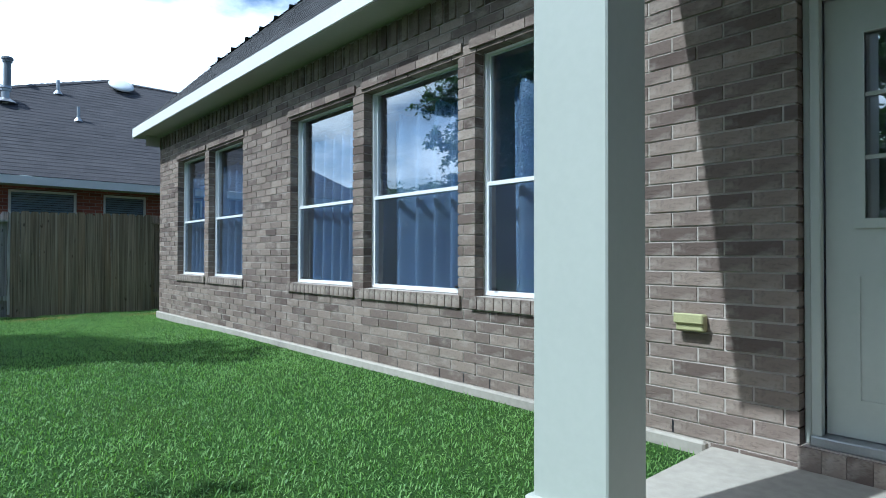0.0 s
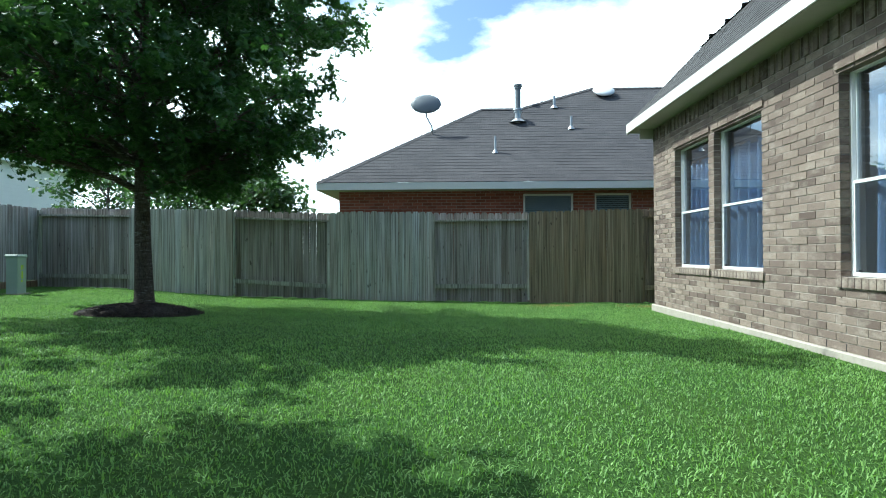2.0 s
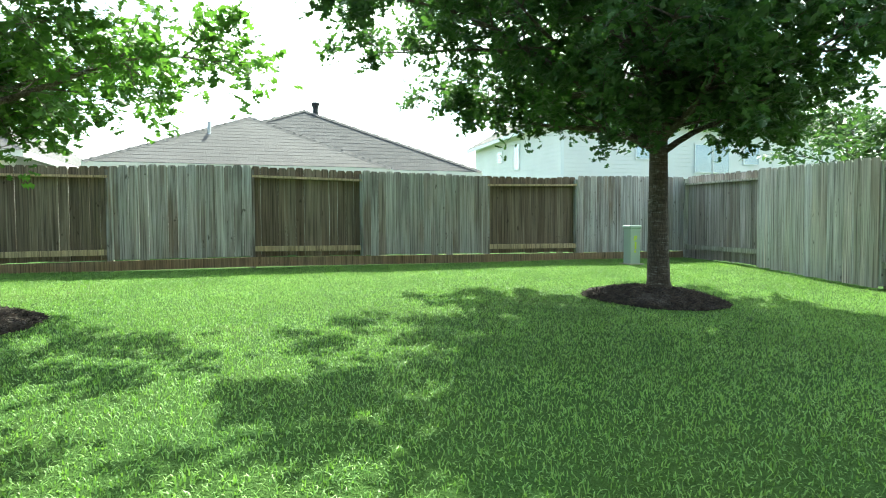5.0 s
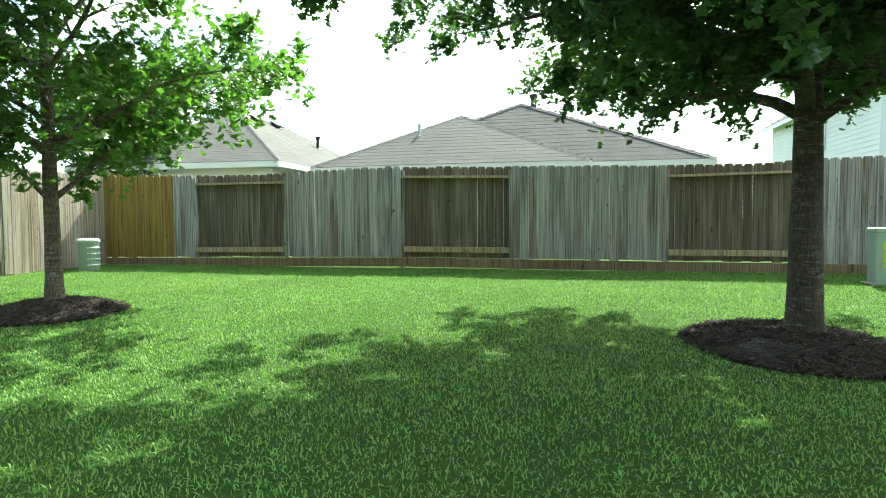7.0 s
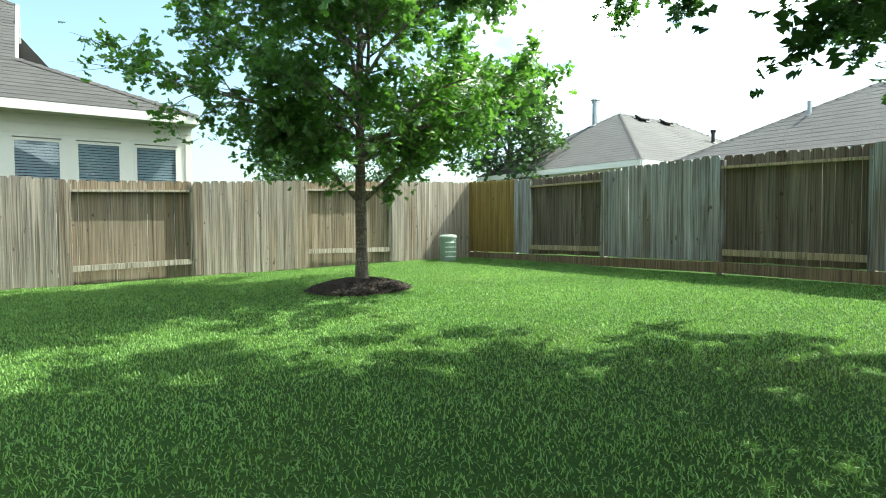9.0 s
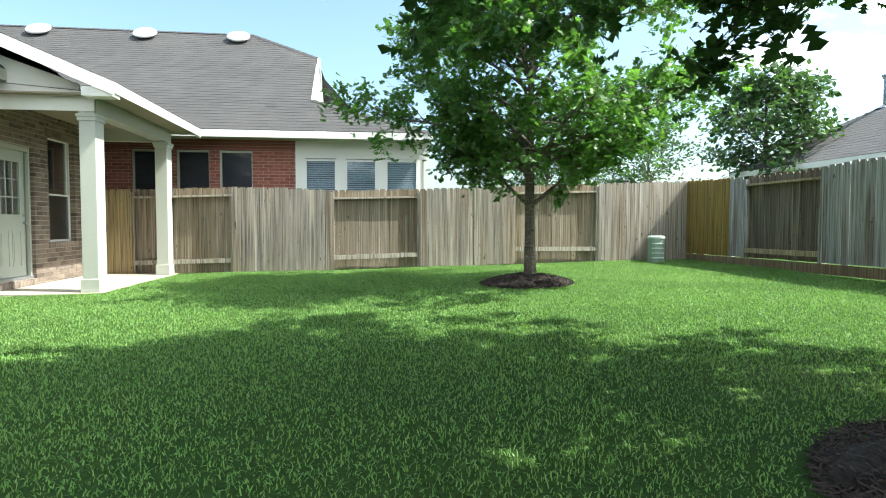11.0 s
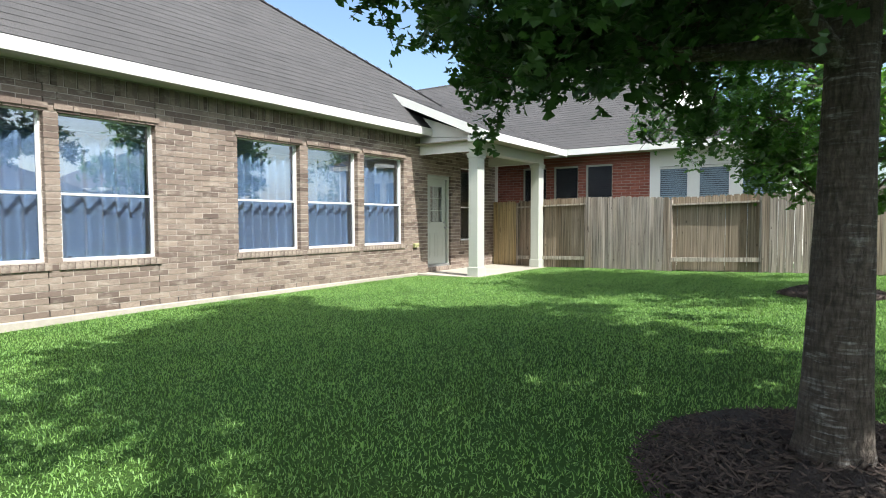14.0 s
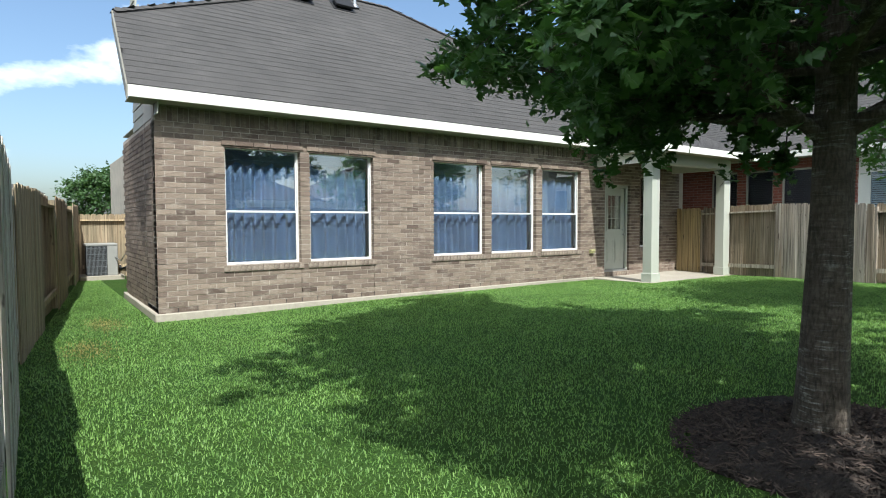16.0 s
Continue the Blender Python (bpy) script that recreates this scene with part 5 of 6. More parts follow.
def air_conditioner():
    a = thing("air_conditioner", "grey outdoor air-conditioner unit on a concrete pad", "air conditioner", (11.85, 14.0, 0.0))
    box_part("pad", (-0.5, 0.5, -0.5, 0.5, -0.15, 0.03), M_CONCRETE, a, bevel=0.01)
    box_part("core", (-0.35, 0.35, -0.33, 0.33, 0.031, 0.8), M_DARK, a)
    box_part("top", (-0.38, 0.38, -0.36, 0.36, 0.801, 0.86), M_CASING, a, bevel=0.012)
    box_part("service_panel", (-0.375, -0.3, -0.36, -0.12, 0.031, 0.8), M_CASING, a, bevel=0.01)
    for k in range(16):
        y = -0.1 + k * 0.029
        box_part("grille_bar", (-0.368, -0.352, y, y + 0.008, 0.04, 0.8), M_DISHGREY, a)
    for k in range(5):
        z = 0.1 + k * 0.16
        box_part("grille_rail", (-0.372, -0.3685, -0.11, 0.35, z, z + 0.01), M_DISHGREY, a)
    l = thing("refrigerant_line", "black insulated pipe from the wall to the unit", "pipe", (0, 0, 0))
    bm = bmesh.new()
    ring_tube(bm, [(11.3, 13.62, 0.28), (11.2, 13.6, 0.2), (11.0, 13.45, 0.3), (10.9, 13.36, 0.55), (10.9, 13.3, 0.62)], [0.03] * 5, 8)
    part("insulation", bm, M_DARK, l, smooth=True)
    bm = bmesh.new()
    ring_tube(bm, [(11.47, 13.7, 0.5), (11.2, 13.6, 0.42), (11.05, 13.4, 0.8), (11.05, 13.31, 0.95)], [0.014] * 4, 8)
    part("conduit", bm, M_STEEL, l, smooth=True)
    box_part("disconnect_box", (10.98, 11.16, 13.3, 13.39, 0.95, 1.25), M_CASING, l, bevel=0.008)


air_conditioner()


# ---- neighbouring houses ----
def plane_window(parent, axis, at, out, a0, a1, z0, z1, frame_mat, slat_mat, name="window", glass=None):
    """A framed window with a blind, on a wall of constant x or y; out is the sign of the outward side."""
    w = new(name)
    w.parent = parent
    w.empty_display_size = 0.1

    def bx(nm, d0, d1, b0, b1, c0, c1, mat, lab=""):
        lo, hi = sorted((at + out * d0, at + out * d1))
        box = (b0, b1, lo, hi, c0, c1) if axis == "y" else (lo, hi, b0, b1, c0, c1)
        return box_part(nm, box, mat, w, lab)

    t = 0.05
    bx("frame", -0.03, 0.022, a0 - t, a0, z0 - t, z1 + t, frame_mat)
    bx("frame", -0.03, 0.022, a1, a1 + t, z0 - t, z1 + t, frame_mat)
    bx("frame", -0.03, 0.022, a0, a1, z1, z1 + t, frame_mat)
    bx("frame", -0.03, 0.022, a0, a1, z0 - t, z0, frame_mat)
    g = bx("pane", 0.004, 0.01, a0, a1, z0, z1, glass or M_GLASS)
    g.visible_shadow = False
    # added dark panel: keeps daylight of the hollow house out of the slats
    bx("blind_backing", -0.16, -0.15, a0 - t, a1 + t, z0 - t, z1 + t, M_DARK, "dark panel in place of the unlit room behind the blind")
    n = int((z1 - z0) / 0.05)
    bm = bmesh.new()
    for k in range(n):
        z = z0 + (k + 0.5) * (z1 - z0) / n
        lo, hi = sorted((at - out * 0.02, at + out * 0.001))
        box = (a0, a1, lo, hi, z - 0.021, z + 0.017) if axis == "y" else (lo, hi, a0, a1, z - 0.021, z + 0.017)
        quad_box(bm, *box)
    part("blind", bm, slat_mat, w)
    return w


def north_house():
    h = thing("neighbour_house", "red-brick bungalow with a stained dark hip roof", "house")
    wy, x0, x1, ez = 17.95, -2.85, 14.0, 2.5
    wins = [(1.70, 2.93), (3.45, 4.35)]
    bm = bmesh.new()
    at = x0
    for a, b in wins:
        quad_box(bm, at, a, wy, wy + 0.2, -0.1, ez + 0.02)
        quad_box(bm, a, b, wy, wy + 0.2, -0.1, 1.0)
        quad_box(bm, a, b, wy, wy + 0.2, 2.42, ez + 0.02)
        at = b
    quad_box(bm, at, x1, wy, wy + 0.2, -0.1, ez + 0.02)
    quad_box(bm, x0, x0 + 0.2, wy + 0.2, wy + 10, -0.1, ez + 0.02)
    quad_box(bm, x1 - 0.2, x1, wy + 0.2, wy + 10, -0.1, ez + 0.02)
    quad_box(bm, x0, x1, wy + 10, wy + 10.2, -0.1, ez + 0.02)
    part("wall", bm, M_REDBRICK, h)
    for a, b in wins:
        plane_window(h, "y", wy + 0.06, -1, a + 0.05, b - 0.05, 1.05, 2.36, M_TRIM, M_BLIND, glass=M_GLASS_DULL)
    y0, pitch = 17.45, 0.80
    zz = lambda y: ez + 0.16 + pitch * (y - y0)
    shingle_slope("roof_slope", [(-3.28, y0, zz(y0)), (14.4, y0, zz(y0)), (14.4, 21.69, zz(21.69)), (4.27, 21.69, zz(21.69)), (1.88, 20.57, zz(20.57)), (0.79, 20.57, zz(20.57))], M_SHINGLE_DARK, h, seed=21, course=0.15)
    bm = bmesh.new()
    for poly in ([(-3.28, y0, zz(y0)), (0.79, 20.57, zz(20.57)), (-3.28, 25.2, zz(y0))], [(0.79, 20.57, zz(20.57)), (1.88, 20.57, zz(20.57)), (3, 28, zz(y0)), (-3.28, 28, zz(y0))], [(1.88, 20.57, zz(20.57)), (4.27, 21.69, zz(21.69)), (3.5, 28, zz(y0))], [(4.27, 21.69, zz(21.69)), (14.4, 21.69, zz(21.69)), (14.4, 28, zz(y0)), (3.5, 28, zz(y0))]):
        bm.faces.new([bm.verts.new(c) for c in poly])
    part("roof_back", bm, M_SHINGLE_DARK, h)
    ridge_caps(h, (-3.28, y0, zz(y0)), (0.79, 20.57, zz(20.57)), M_SHINGLE_DARK)
    ridge_caps(h, (0.79, 20.57, zz(20.57)), (1.88, 20.57, zz(20.57)), M_SHINGLE_DARK)
    ridge_caps(h, (1.88, 20.57, zz(20.57)), (4.27, 21.69, zz(21.69)), M_SHINGLE_DARK)
    ridge_caps(h, (4.27, 21.69, zz(21.69)), (14.4, 21.69, zz(21.69)), M_SHINGLE_DARK)
    board(h, "fascia", (-3.28, y0, zz(y0) - 0.012), (14.4, y0, zz(y0) - 0.012), 0.17, 0.024, (0, -1, 0))
    board(h, "fascia", (-3.28, y0, zz(y0) - 0.012), (-3.28, 25, zz(y0) - 0.012), 0.17, 0.024, (-1, 0, 0))
    box_part("soffit", (-3.27, 14.3, y0 + 0.003, wy + 0.1, ez - 0.02, ez - 0.005), M_SOFFIT, h)
    box_part("soffit", (-3.27, x0 + 0.1, wy + 0.1, 25, ez - 0.02, ez - 0.005), M_SOFFIT, h)
    return zz


zz_n = north_house()
vent_pipe((1.9, 20.87, zz_n(20.57) - 0.05), 0.75, 0.08, M_DISHGREY, True, "flue", "tall galvanised flue with a rain cap")
vent_pipe((1.79, 19.93, zz_n(19.93)), 0.26, 0.085, M_STEEL, True, label="short hooded vent on the dark shingles")
vent_pipe((1.06, 18.55, zz_n(18.55)), 0.42, 0.028, M_STEEL)
vent_pipe((2.93, 20.62, zz_n(20.62)), 0.34, 0.04, M_STEEL)
vent_pipe((3.21, 19.57, zz_n(19.57)), 0.34, 0.035, M_STEEL)


def dome_vent(at, slope):
    d = Vector(slope).normalized()
    v = thing("dome_vent", "white domed attic vent on the shingles", "roof vent", at, "white domed attic vents")
    nrm = d.cross(Vector((0, 0, 1)).cross(d)).normalized()
    m = Matrix((Vector((0, 0, 1)).cross(d).normalized(), d, nrm)).transposed().to_4x4()
    bm = bmesh.new()
    bmesh.ops.create_uvsphere(bm, u_segments=18, v_segments=10, radius=1, matrix=m @ Matrix.Translation((0, 0, 0.1)) @ Matrix.Diagonal((0.33, 0.33, 0.1, 1)))
    part("dome", bm, M_WHITE, v, smooth=True)
    bm = bmesh.new()
    ring_tube(bm, [m @ Vector((0, 0, -0.02)), m @ Vector((0, 0, 0.09))], [0.2, 0.2], 16)
    part("collar", bm, M_DARK, v)


dome_vent((4.53, 21.31, zz_n(21.31) + 0.03), (0, 1, 0.80))


def dish(at):
    d = thing("satellite_dish", "grey satellite dish on a bent mast", "satellite dish", at)
    bm = bmesh.new()
    ring_tube(bm, [(0.12, 0, -0.1), (0.1, 0, 0.2), (-0.04, 0, 0.45), (-0.06, 0, 0.7)], [0.02] * 4, 8)
    part("mast", bm, M_STEEL, d, smooth=True)
    m = Matrix.Translation((-0.06, -0.03, 0.84)) @ Matrix.Rotation(radians(-18), 4, "X")
    bm = bmesh.new()
    rows = []
    for i in range(6):
        f = i / 5
        rows.append([bm.verts.new(m @ Vector((0.41 * f * math.cos(a), 0.07 * f * f, 0.29 * f * math.sin(a)))) for a in [2 * math.pi * k / 28 for k in range(28)]])
    for a, b in zip(rows, rows[1:]):
        for k in range(28):
            bm.faces.new((a[k], a[(k + 1) % 28], b[(k + 1) % 28], b[k]))
    bmesh.ops.remove_doubles(bm, verts=bm.verts, dist=1e-4)
    bmesh.ops.solidify(bm, geom=list(bm.faces), thickness=0.012)
    part("reflector", bm, M_DISHGREY, d, smooth=True)
    bm = bmesh.new()
    quad_box(bm, -0.1, 0.04, -0.02, 0.04, 0.7, 0.88)
    part("bracket", bm, M_STEEL, d)


dish((-0.7, 19.35, zz_n(19.35) + 0.02))


def south_house():
    h = thing("neighbour_house", "brick and cream-sided house with a grey shingle roof", "house")
    wy, ez = -0.66, 3.03
    brick_wins = [(0.67, 1.41), (1.64, 2.36), (2.6, 3.34)]
    side_wins = [(-1.27, -0.55), (-2.22, -1.5), (-3.21, -2.46)]
    bm = bmesh.new()
    at = -0.32
    for a, b in brick_wins:
        quad_box(bm, at, a, wy - 0.2, wy, -0.1, 2.76)
        quad_box(bm, a, b, wy - 0.2, wy, -0.1, 1.2)
        at = b
    quad_box(bm, at, 15, wy - 0.2, wy, -0.1, 2.76)
    quad_box(bm, -0.32, 15, wy - 0.2, wy, 2.76, ez + 0.02)
    quad_box(bm, 14.8, 15, wy - 9, wy - 0.2, -0.1, ez)
    quad_box(bm, -3.48, 15, wy - 9.2, wy - 9, -0.1, ez)
    part("wall", bm, M_REDBRICK, h)
    # soldier course over the brick windows
    bm = bmesh.new()
    quad_box(bm, 0, 0.066, 0.001, 0.012, 0, 0.21)
    me = mesh_of(bm, "soldier_brick", M_REDBRICK)
    x = -0.31
    while x < 4.5:
        b = new("soldier_brick", me)
        b.parent, b.location = h, (x, wy, 2.78)
        x += 0.076
    bm = bmesh.new()
    edges = [-3.48] + [v for w in sorted(side_wins) for v in w] + [-0.321]
    for a, b in zip(edges[::2], edges[1::2]):
        quad_box(bm, a, b, wy - 0.2, wy + 0.01, -0.1, 2.6)
    for a, b in side_wins:
        quad_box(bm, a, b, wy - 0.2, wy + 0.01, -0.1, 1.2)
    quad_box(bm, -3.48, -0.321, wy - 0.2, wy + 0.01, 2.6, ez + 0.02)
    quad_box(bm, -3.48, -3.28, wy - 9, wy - 0.2, -0.1, ez + 0.02)
    part("siding_wall", bm, M_TRIM, h, "cream-painted siding")
    bm = bmesh.new()
    for z in (2.66, 2.84):
        quad_box(bm, -3.485, -0.33, wy + 0.0105, wy + 0.024, z, z + 0.172)
    for x in (-3.485,):
        quad_box(bm, x, x + 0.12, wy + 0.0105, wy + 0.03, 0.0, 2.65)
    part("siding", bm, M_TRIM, h)
    for a, b in brick_wins:
        plane_window(h, "y", wy - 0.05, 1, a + 0.02, b - 0.05, 1.25, 2.7, M_SOFFIT, M_BLIND_DARK, glass=M_GLASS_DULL)
    for a, b in side_wins:
        plane_window(h, "y", wy + 0.0, 1, a + 0.03, b - 0.03, 1.25, 2.53, M_TRIM, M_BLIND, glass=M_GLASS_MID)
    y0, pitch = -0.18, 0.76
    zz = lambda y: ez + 0.14 + pitch * (y0 - y)
    shingle_slope("roof_slope", [(15.4, y0, zz(y0)), (-3.52, y0, zz(y0)), (-0.62, -1.45, zz(-1.45)), (-0.58, -3.6, zz(-3.6)), (1.4, -4.85, zz(-4.85)), (15.4, -4.85, zz(-4.85))], M_SHINGLE, h, seed=31)
    ridge_caps(h, (-3.52, y0, zz(y0)), (-0.62, -1.45, zz(-1.45)), M_SHINGLE)
    ridge_caps(h, (-0.58, -3.6, zz(-3.6)), (1.4, -4.85, zz(-4.85)), M_SHINGLE)
    ridge_caps(h, (1.4, -4.85, zz(-4.85)), (15.4, -4.85, zz(-4.85)), M_SHINGLE)
    bm = bmesh.new()
    for poly in ([(-3.52, y0, zz(y0)), (-3.52, -9.5, zz(y0)), (-0.62, -8.2, zz(-1.45)), (-0.62, -1.45, zz(-1.45))], [(-0.58, -3.6, zz(-3.6)), (1.4, -4.85, zz(-4.85)), (-0.6, -6.1, zz(-3.6))], [(1.4, -4.85, zz(-4.85)), (15.4, -4.85, zz(-4.85)), (15.4, -9.5, zz(y0)), (-3.52, -9.5, zz(y0)), (-0.6, -6.1, zz(-3.6))]):
        bm.faces.new([bm.verts.new(c) for c in poly])
    part("roof_back", bm, M_SHINGLE, h)
    # small gable above the side hip
    bm = bmesh.new()
    bm.faces.new([bm.verts.new(c) for c in ((-0.5, -1.5, zz(-1.45)), (-0.5, -3.6, zz(-3.6) - 0.04), (-0.5, -6.1, zz(-3.6) - 0.04), (-0.5, -8.2, zz(-1.45)))])
    part("gable", bm, M_TRIM, h)
    board(h, "rake_board", (-0.66, -1.45, zz(-1.45)), (-0.66, -3.6, zz(-3.6)), 0.14, 0.06, (1, 0, 0), M_WHITE)
    board(h, "rake_board", (-0.66, -3.601, zz(-3.6)), (-0.66, -4.3, zz(-3.6) - 0.5), 0.14, 0.06, (1, 0, 0), M_WHITE)
    board(h, "fascia", (-3.52, y0, zz(y0) - 0.012), (15.4, y0, zz(y0) - 0.012), 0.16, 0.024, (0, 1, 0))
    board(h, "fascia", (-3.52, -9.5, zz(y0) - 0.012), (-3.52, y0, zz(y0) - 0.012), 0.16, 0.024, (-1, 0, 0))
    box_part("soffit", (-3.51, 15.3, wy - 0.1, y0 - 0.003, ez - 0.03, ez - 0.015), M_SOFFIT, h)
    return zz


zz_s = south_house()
for x in (1.75, 4.35, 7.2):
    dome_vent((x, -4.45, zz_s(-4.45) + 0.03), (0, -1, 0.76))


def hip_house(label, x0, x1, y0, y1, ez, ridge_z, wall_mat, roof_mat, inset, along="x", seed=41, real=True):
    """A plain house with a hip roof; its ridge runs along x or y."""
    h = thing("neighbour_house", label, "house")
    bm = bmesh.new()
    o = 0.4
    quad_box(bm, x0 + o, x1 - o, y0 + o, y1 - o, -0.2, ez + 0.05)
    part("wall", bm, wall_mat, h)
    mx, my = (x0 + x1) / 2, (y0 + y1) / 2
    a, b = ((x0 + inset, my, ridge_z), (x1 - inset, my, ridge_z)) if along == "x" else ((mx, y0 + inset, ridge_z), (mx, y1 - inset, ridge_z))
    c = [(x0, y0, ez), (x1, y0, ez), (x1, y1, ez), (x0, y1, ez)]
    if along == "x":
        faces = [[c[0], c[1], b, a], [c[1], c[2], b], [c[2], c[3], a, b], [c[3], c[0], a]]
    else:
        faces = [[c[0], c[1], a], [c[1], c[2], b, a], [c[2], c[3], b], [c[3], c[0], a, b]]
    for i, f in enumerate(faces):
        shingle_slope("roof_slope", f, roof_mat, h, seed=seed + i, course=0.18, tab=0.4, thick=0.005)
    ridge_caps(h, a, b, roof_mat)
    for q, r in ((c[0], a), (c[1], b if along == "x" else a), (c[2], b), (c[3], a if along == "x" else b)):
        ridge_caps(h, q, r, roof_mat)
    for p, q, n in ((c[0], c[1], (0, -1, 0)), (c[1], c[2], (1, 0, 0)), (c[2], c[3], (0, 1, 0)), (c[3], c[0], (-1, 0, 0))):
        board(h, "fascia", (p[0], p[1], ez - 0.012), (q[0], q[1], ez - 0.012), 0.16, 0.024, n)
    return h


hip_house("one-storey house with a pale weathered hip roof", -22, -13.0, 3.75, 10.55, 2.42, 3.93, M_TRIM, M_SHINGLE_PALE, 2.3, "x", 41)
hip_house("one-storey house with a pale grey hip roof", -26, -14.2, 3.9, 13.4, 2.5, 4.42, M_TRIM, M_SHINGLE_PALE, 2.3, "x", 51)
hip_house("one-storey house with a grey hip roof and flue", -24.0, -14.0, -4.7, 2.3, 2.75, 4.85, M_TRIM, M_SHINGLE_PALE, 3.5, "x", 61)
hip_house("small house with a dark hip roof", -31, -23.5, 32.6, 42.0, 3.4, 5.3, M_TRIM, M_SHINGLE_DARK, 3.6, "x", 71)
hip_house("grey-roofed house beyond the side yard", 26, 38, 14.9, 24.0, 2.75, 4.3, M_REDBRICK, M_SHINGLE, 3.2, "x", 101)
vent_pipe((-14.4, 6.2, 3.25), 0.36, 0.045, M_STEEL)
vent_pipe((-16.7, 9.0, 4.1), 0.5, 0.08, M_DARK, True, "flue", "dark flue with a cap on a pale roof")
vent_pipe((-17.0, -1.85, 4.45), 0.85, 0.1, M_STEEL, True, "flue", "steel flue on a grey roof")
for x in (-18.2, -19.6):
    roof_vent((x, -0.85, 4.65), (0, -1, 0.6), M_DARK, "low dark box vent on the shingles")
vent_pipe((-20.6, 0.4, 3.85), 0.4, 0.06, M_DARK, True, label="short dark capped vent on the shingles")


def tall_house():
    h = thing("neighbour_house", "white-sided two-storey house with a grey hip roof", "house")
    x0, x1, y0, y1, ez = -33.6, -22.3, 20.3, 37.0, 5.85
    bm = bmesh.new()
    quad_box(bm, x0, x1 - 0.03, y0 + 0.03, y1 - 0.03, -0.2, ez)
    part("wall", bm, M_SIDING, h)
    bm = bmesh.new()
    z = 0.0
    while z < ez - 0.1:
        m = Matrix.Translation((x1, 0, z)) @ Matrix.Rotation(radians(-5), 4, "Y")
        quad_box(bm, -0.024, 0.0, y0, y1, 0, 0.2, m)
        m = Matrix.Translation((0, y0, z)) @ Matrix.Rotation(radians(-5), 4, "X")
        quad_box(bm, x0, x1 - 0.03, 0.0, 0.024, 0, 0.2, m)
        z += 0.19
    part("siding", bm, M_SIDING, h)
    for a, b, z0, z1 in ((24.2, 25.15, 4.1, 4.95), (27.55, 28.5, 3.55, 4.85), (28.65, 29.55, 3.55, 4.85), (30.5, 31.4, 4.0, 4.85)):
        plane_window(h, "x", x1 + 0.03, 1, a, b, z0, z1, M_WHITE, M_BLIND)
    for a, b, z0, z1 in ((-27.5, -26.85, 3.95, 5.25), (-29.85, -29.2, 4.55, 5.15)):
        plane_window(h, "y", y0 - 0.03, -1, a, b, z0, z1, M_WHITE, M_BLIND)
    box_part("corner_board", (x1 + 0.003, x1 + 0.03, y0 - 0.03, y0 + 0.12, 0, ez), M_WHITE, h)
    e = ez - 0.03
    c = [(x0 - 0.4, y0 - 0.4, e), (x1 + 0.4, y0 - 0.4, e), (x1 + 0.4, y1 + 0.4, e), (x0 - 0.4, y1 + 0.4, e)]
    a, b = (-28.2, 26.2, 9.85), (-28.2, 31.2, 9.85)
    for i, f in enumerate(([c[0], c[1], a], [c[1], c[2], b, a], [c[2], c[3], b], [c[3], c[0], a, b])):
        shingle_slope("roof_slope", f, M_SHINGLE_PALE, h, seed=81 + i, course=0.25, tab=0.8)
    for q, r in ((c[0], a), (c[1], a), (c[2], b), (c[3], b), (a, b)):
        ridge_caps(h, q, r, M_SHINGLE_PALE)
    board(h, "fascia", (x1 + 0.4, y0 - 0.4, e - 0.02), (x1 + 0.4, y1 + 0.4, e - 0.02), 0.2, 0.024, (1, 0, 0), M_WHITE)
    board(h, "fascia", (x0 - 0.4, y0 - 0.4, e - 0.02), (x1 + 0.4, y0 - 0.4, e - 0.02), 0.2, 0.024, (0, -1, 0), M_WHITE)
    box_part("soffit", (x1 - 0.1, x1 + 0.39, y0 - 0.39, y1, e - 0.05, e - 0.035), M_WHITE, h)
    box_part("soffit", (x0, x1 - 0.101, y0 - 0.39, y0 + 0.1, e - 0.05, e - 0.035), M_WHITE, h)
    slope = 4.03 / 6.3
    for x, y, hh, r in ((-26.6, 24.9, 1.5, 0.07), (-25.6, 22.3, 0.5, 0.05), (-27.4, 21.8, 0.45, 0.12), (-28.6, 21.5, 0.5, 0.06), (-30.2, 20.9, 0.4, 0.06)):
        vent_pipe((x, y, e + slope * (y - y0 + 0.4)), hh, r, M_DARK, r > 0.1, label="dark vent pipe on the far hip roof")


tall_house()

# ---- trees beyond the fences ----
for spot, height, radius, count, seed, name, lab in (
        ((-14.2, -3.2, 0.2), 5.2, 1.7, 6000, 91, "garden_tree", "light-green garden tree beyond the fence corner"),
        ((-9.6, 24.5, 0.2), 3.3, 2.2, 5000, 92, "garden_tree", "bushy pale-green tree beyond the fence corner"),
        ((-6.6, 22.6, 0.2), 2.9, 1.8, 4500, 93, "garden_tree", "bushy pale-green tree beyond the fence corner"),
        ((-14.5, 27.5, 0.2), 4.4, 2.4, 4000, 94, "garden_tree", "low pale-green tree beyond the fence"),
        ((30.0, 12.5, 0.0), 3.7, 1.7, 7000, 95, "garden_tree", "round green tree beyond the side yard"),
        ((-9.5, -10.5, 0.2), 3.8, 2.4, 4000, 96, "garden_tree", "distant green tree between the roofs"),
        ((-16.0, -14.5, 0.2), 5.2, 2.8, 4000, 97, "garden_tree", "distant green tree between the roofs")):
    grow_tree(name, lab, spot, height, 0.11, height * 0.22, radius, 20, count, 0.2, M_LEAF_FAR, seed, shape=BLUNT_SHAPE, wide=0.4, twig=0.6, group="trees beyond the fences")


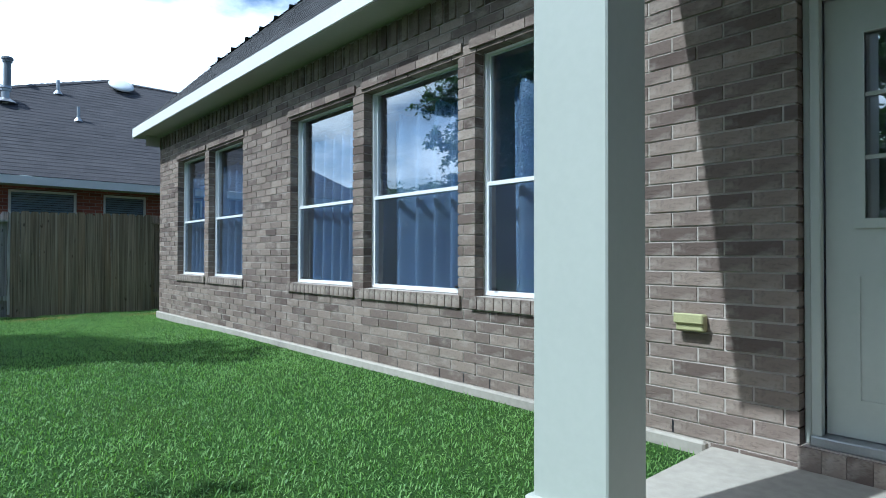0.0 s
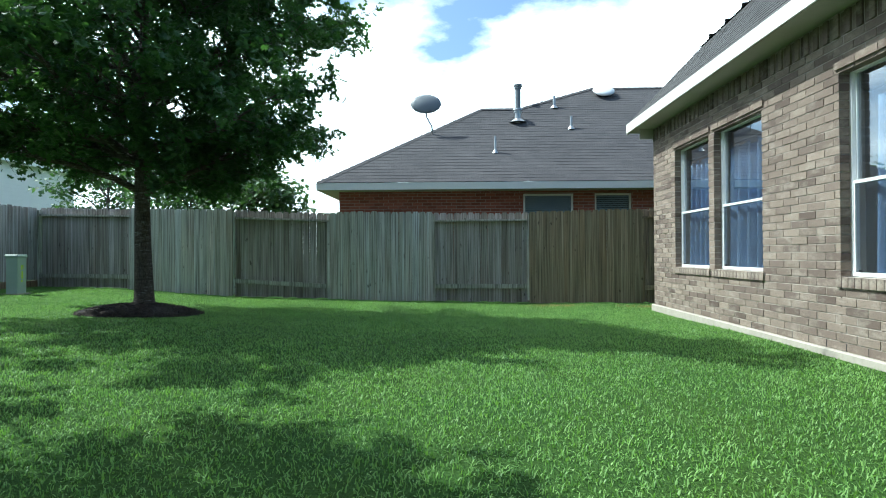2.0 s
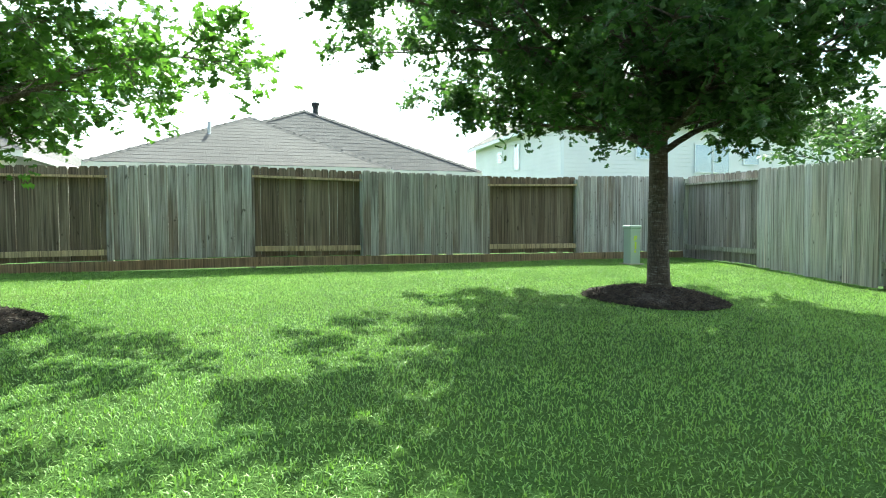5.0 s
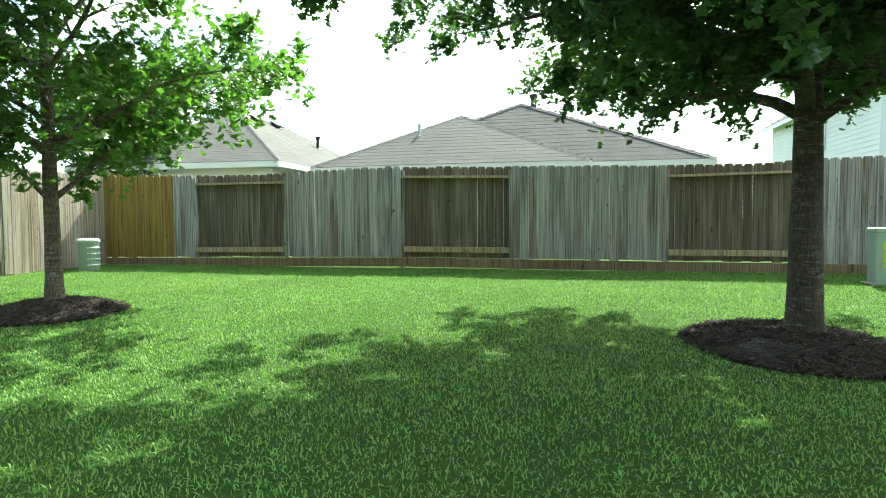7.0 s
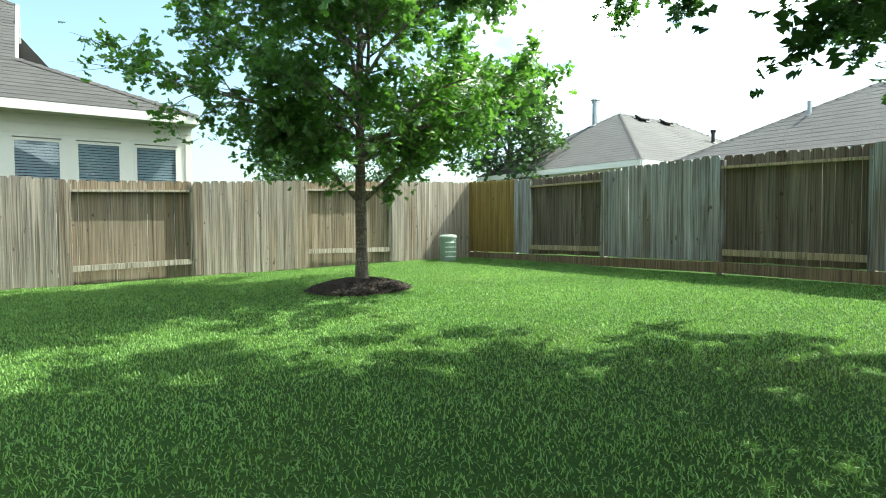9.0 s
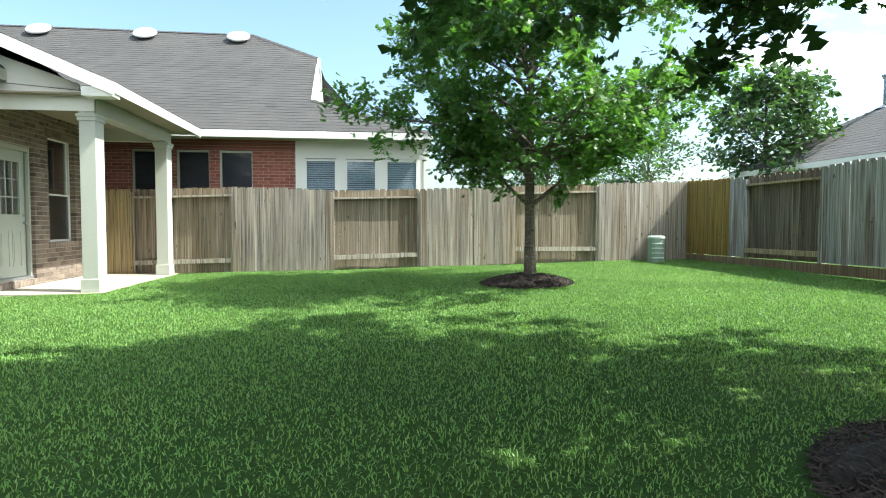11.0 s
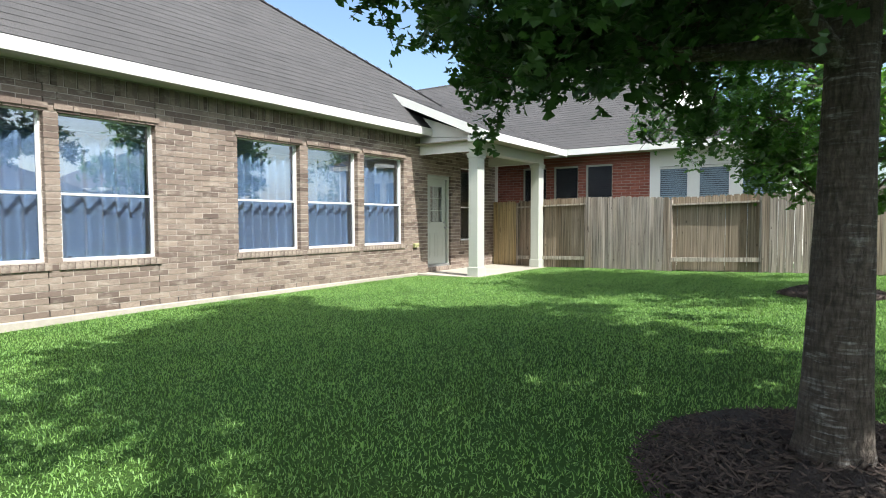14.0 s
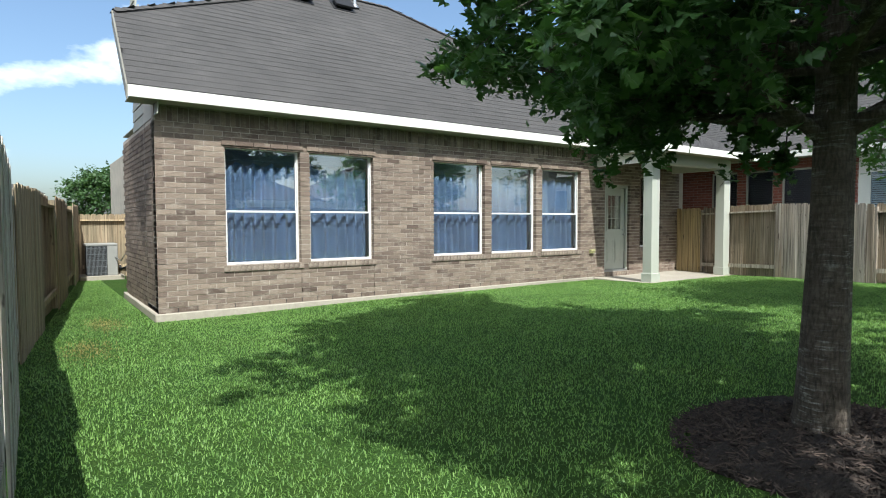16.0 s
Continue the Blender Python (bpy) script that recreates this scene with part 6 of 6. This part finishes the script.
# ---- lawn ----
def lawn():
    rng = np.random.default_rng(77)
    n = 460000
    x, y = rng.uniform(FW + 0.08, 12.2, n * 2), rng.uniform(FS - 0.45, 16.05, n * 2)
    inside = (x < WX - 0.07) | (y > WALL_N + 0.07)
    inside &= ~((x > 1.87) & (y < 4.29))
    inside &= (y > FS + 0.05) | ((x > -1.2) & (y > FS + 0.05 - (x + 1.286) * 0.108))
    for (cx, cy), r in BEDS:
        a = np.arctan2(y - cy, x - cx)
        inside &= np.hypot(x - cx, y - cy) > r * (0.985 + 0.06 * np.sin(3 * a + (3 if r > 0.8 else 5)) + 0.03 * np.sin(7 * a))
    inside &= y < np.where(x > 1.55, FN - 0.05 - (x - 1.55) * 0.1098, np.where(x > -4.62, FN - 0.04, FN - 0.04 - (x + 4.62) * 0.095))
    # thin, straw-coloured spots in the side yard
    bare = np.exp(-(((x - 1.96) / 0.5) ** 2 + ((y - 15.0) / 0.22) ** 2)) + np.exp(-(((x - 3.73) / 0.55) ** 2 + ((y - 14.68) / 0.2) ** 2))
    dry = inside & (rng.uniform(0, 1, len(x)) < 0.9 * bare)
    inside &= ~dry
    blades("grass", "dense mown blades of bright green lawn grass", x[inside][:n], y[inside][:n], M_GRASS, rng)
    blades("dry_grass", "two small straw-coloured dry patches in the lawn", x[dry], y[dry], M_STRAW, rng)


def blades(name, label, x, y, material, rng):
    n = len(x)
    z = ground_z(x, y)
    clump = np.sin(x * 9.1 + np.sin(y * 7.3) * 2) * np.sin(y * 8.3 + np.sin(x * 6.1) * 2)
    h = rng.uniform(0.018, 0.038, n) * (1 + 0.16 * clump)
    w = rng.uniform(0.002, 0.004, n)
    az, lean = rng.uniform(0, 2 * np.pi, n), np.abs(rng.normal(0.6, 0.35, n))
    fx, fy = np.cos(az), np.sin(az)
    v = np.zeros((n, 5, 3))
    for i, (side, f) in enumerate(((-1, 0), (1, 0), (0.85, 0.55), (-0.85, 0.55), (0, 1))):
        out = h * f * np.sin(lean) * (0.55 + 0.75 * f)
        v[:, i, 0] = x + fx * out - fy * w * side
        v[:, i, 1] = y + fy * out + fx * w * side
        v[:, i, 2] = z - 0.004 + h * f * np.cos(lean * (0.4 + 0.8 * f))
    tagged(arrays_part(name, v, [(0, 1, 2, 3), (3, 2, 4)], material), label, "grass", kind="stuff")


lawn()


# ---- the bricks nearest the path ----
def weep_holes():
    bm = bmesh.new()
    quad_box(bm, -0.0035, 0.01, -0.0065, 0.0065, 0.004, COURSE - 0.008)
    me = mesh_of(bm, "weep_hole", M_DARK)
    y = math.ceil((4.4 - 0.0) / BRICK_LEN) * BRICK_LEN
    while y < WALL_N - 0.1:
        ob = new("weep_hole", me)
        ob.parent, ob.location = WALL, (WX - 0.002, y, BRICK_BOTTOM)
        y += BRICK_LEN


weep_holes()


def near_bricks():
    cache = {}
    for a, b, z0, z1, o in near:
        ln = round(b - a, 3)
        if ln not in cache:
            bm = bmesh.new()
            quad_box(bm, 0.0, 0.09, -ln / 2, ln / 2, 0.0, COURSE - 0.012)
            cache[ln] = mesh_of(bm, "brick", M_BRICK)
        ob = new("brick", cache[ln])
        ob.parent, ob.location = WALL, (WX - 0.006 + o, (a + b) / 2, z0)


near_bricks()
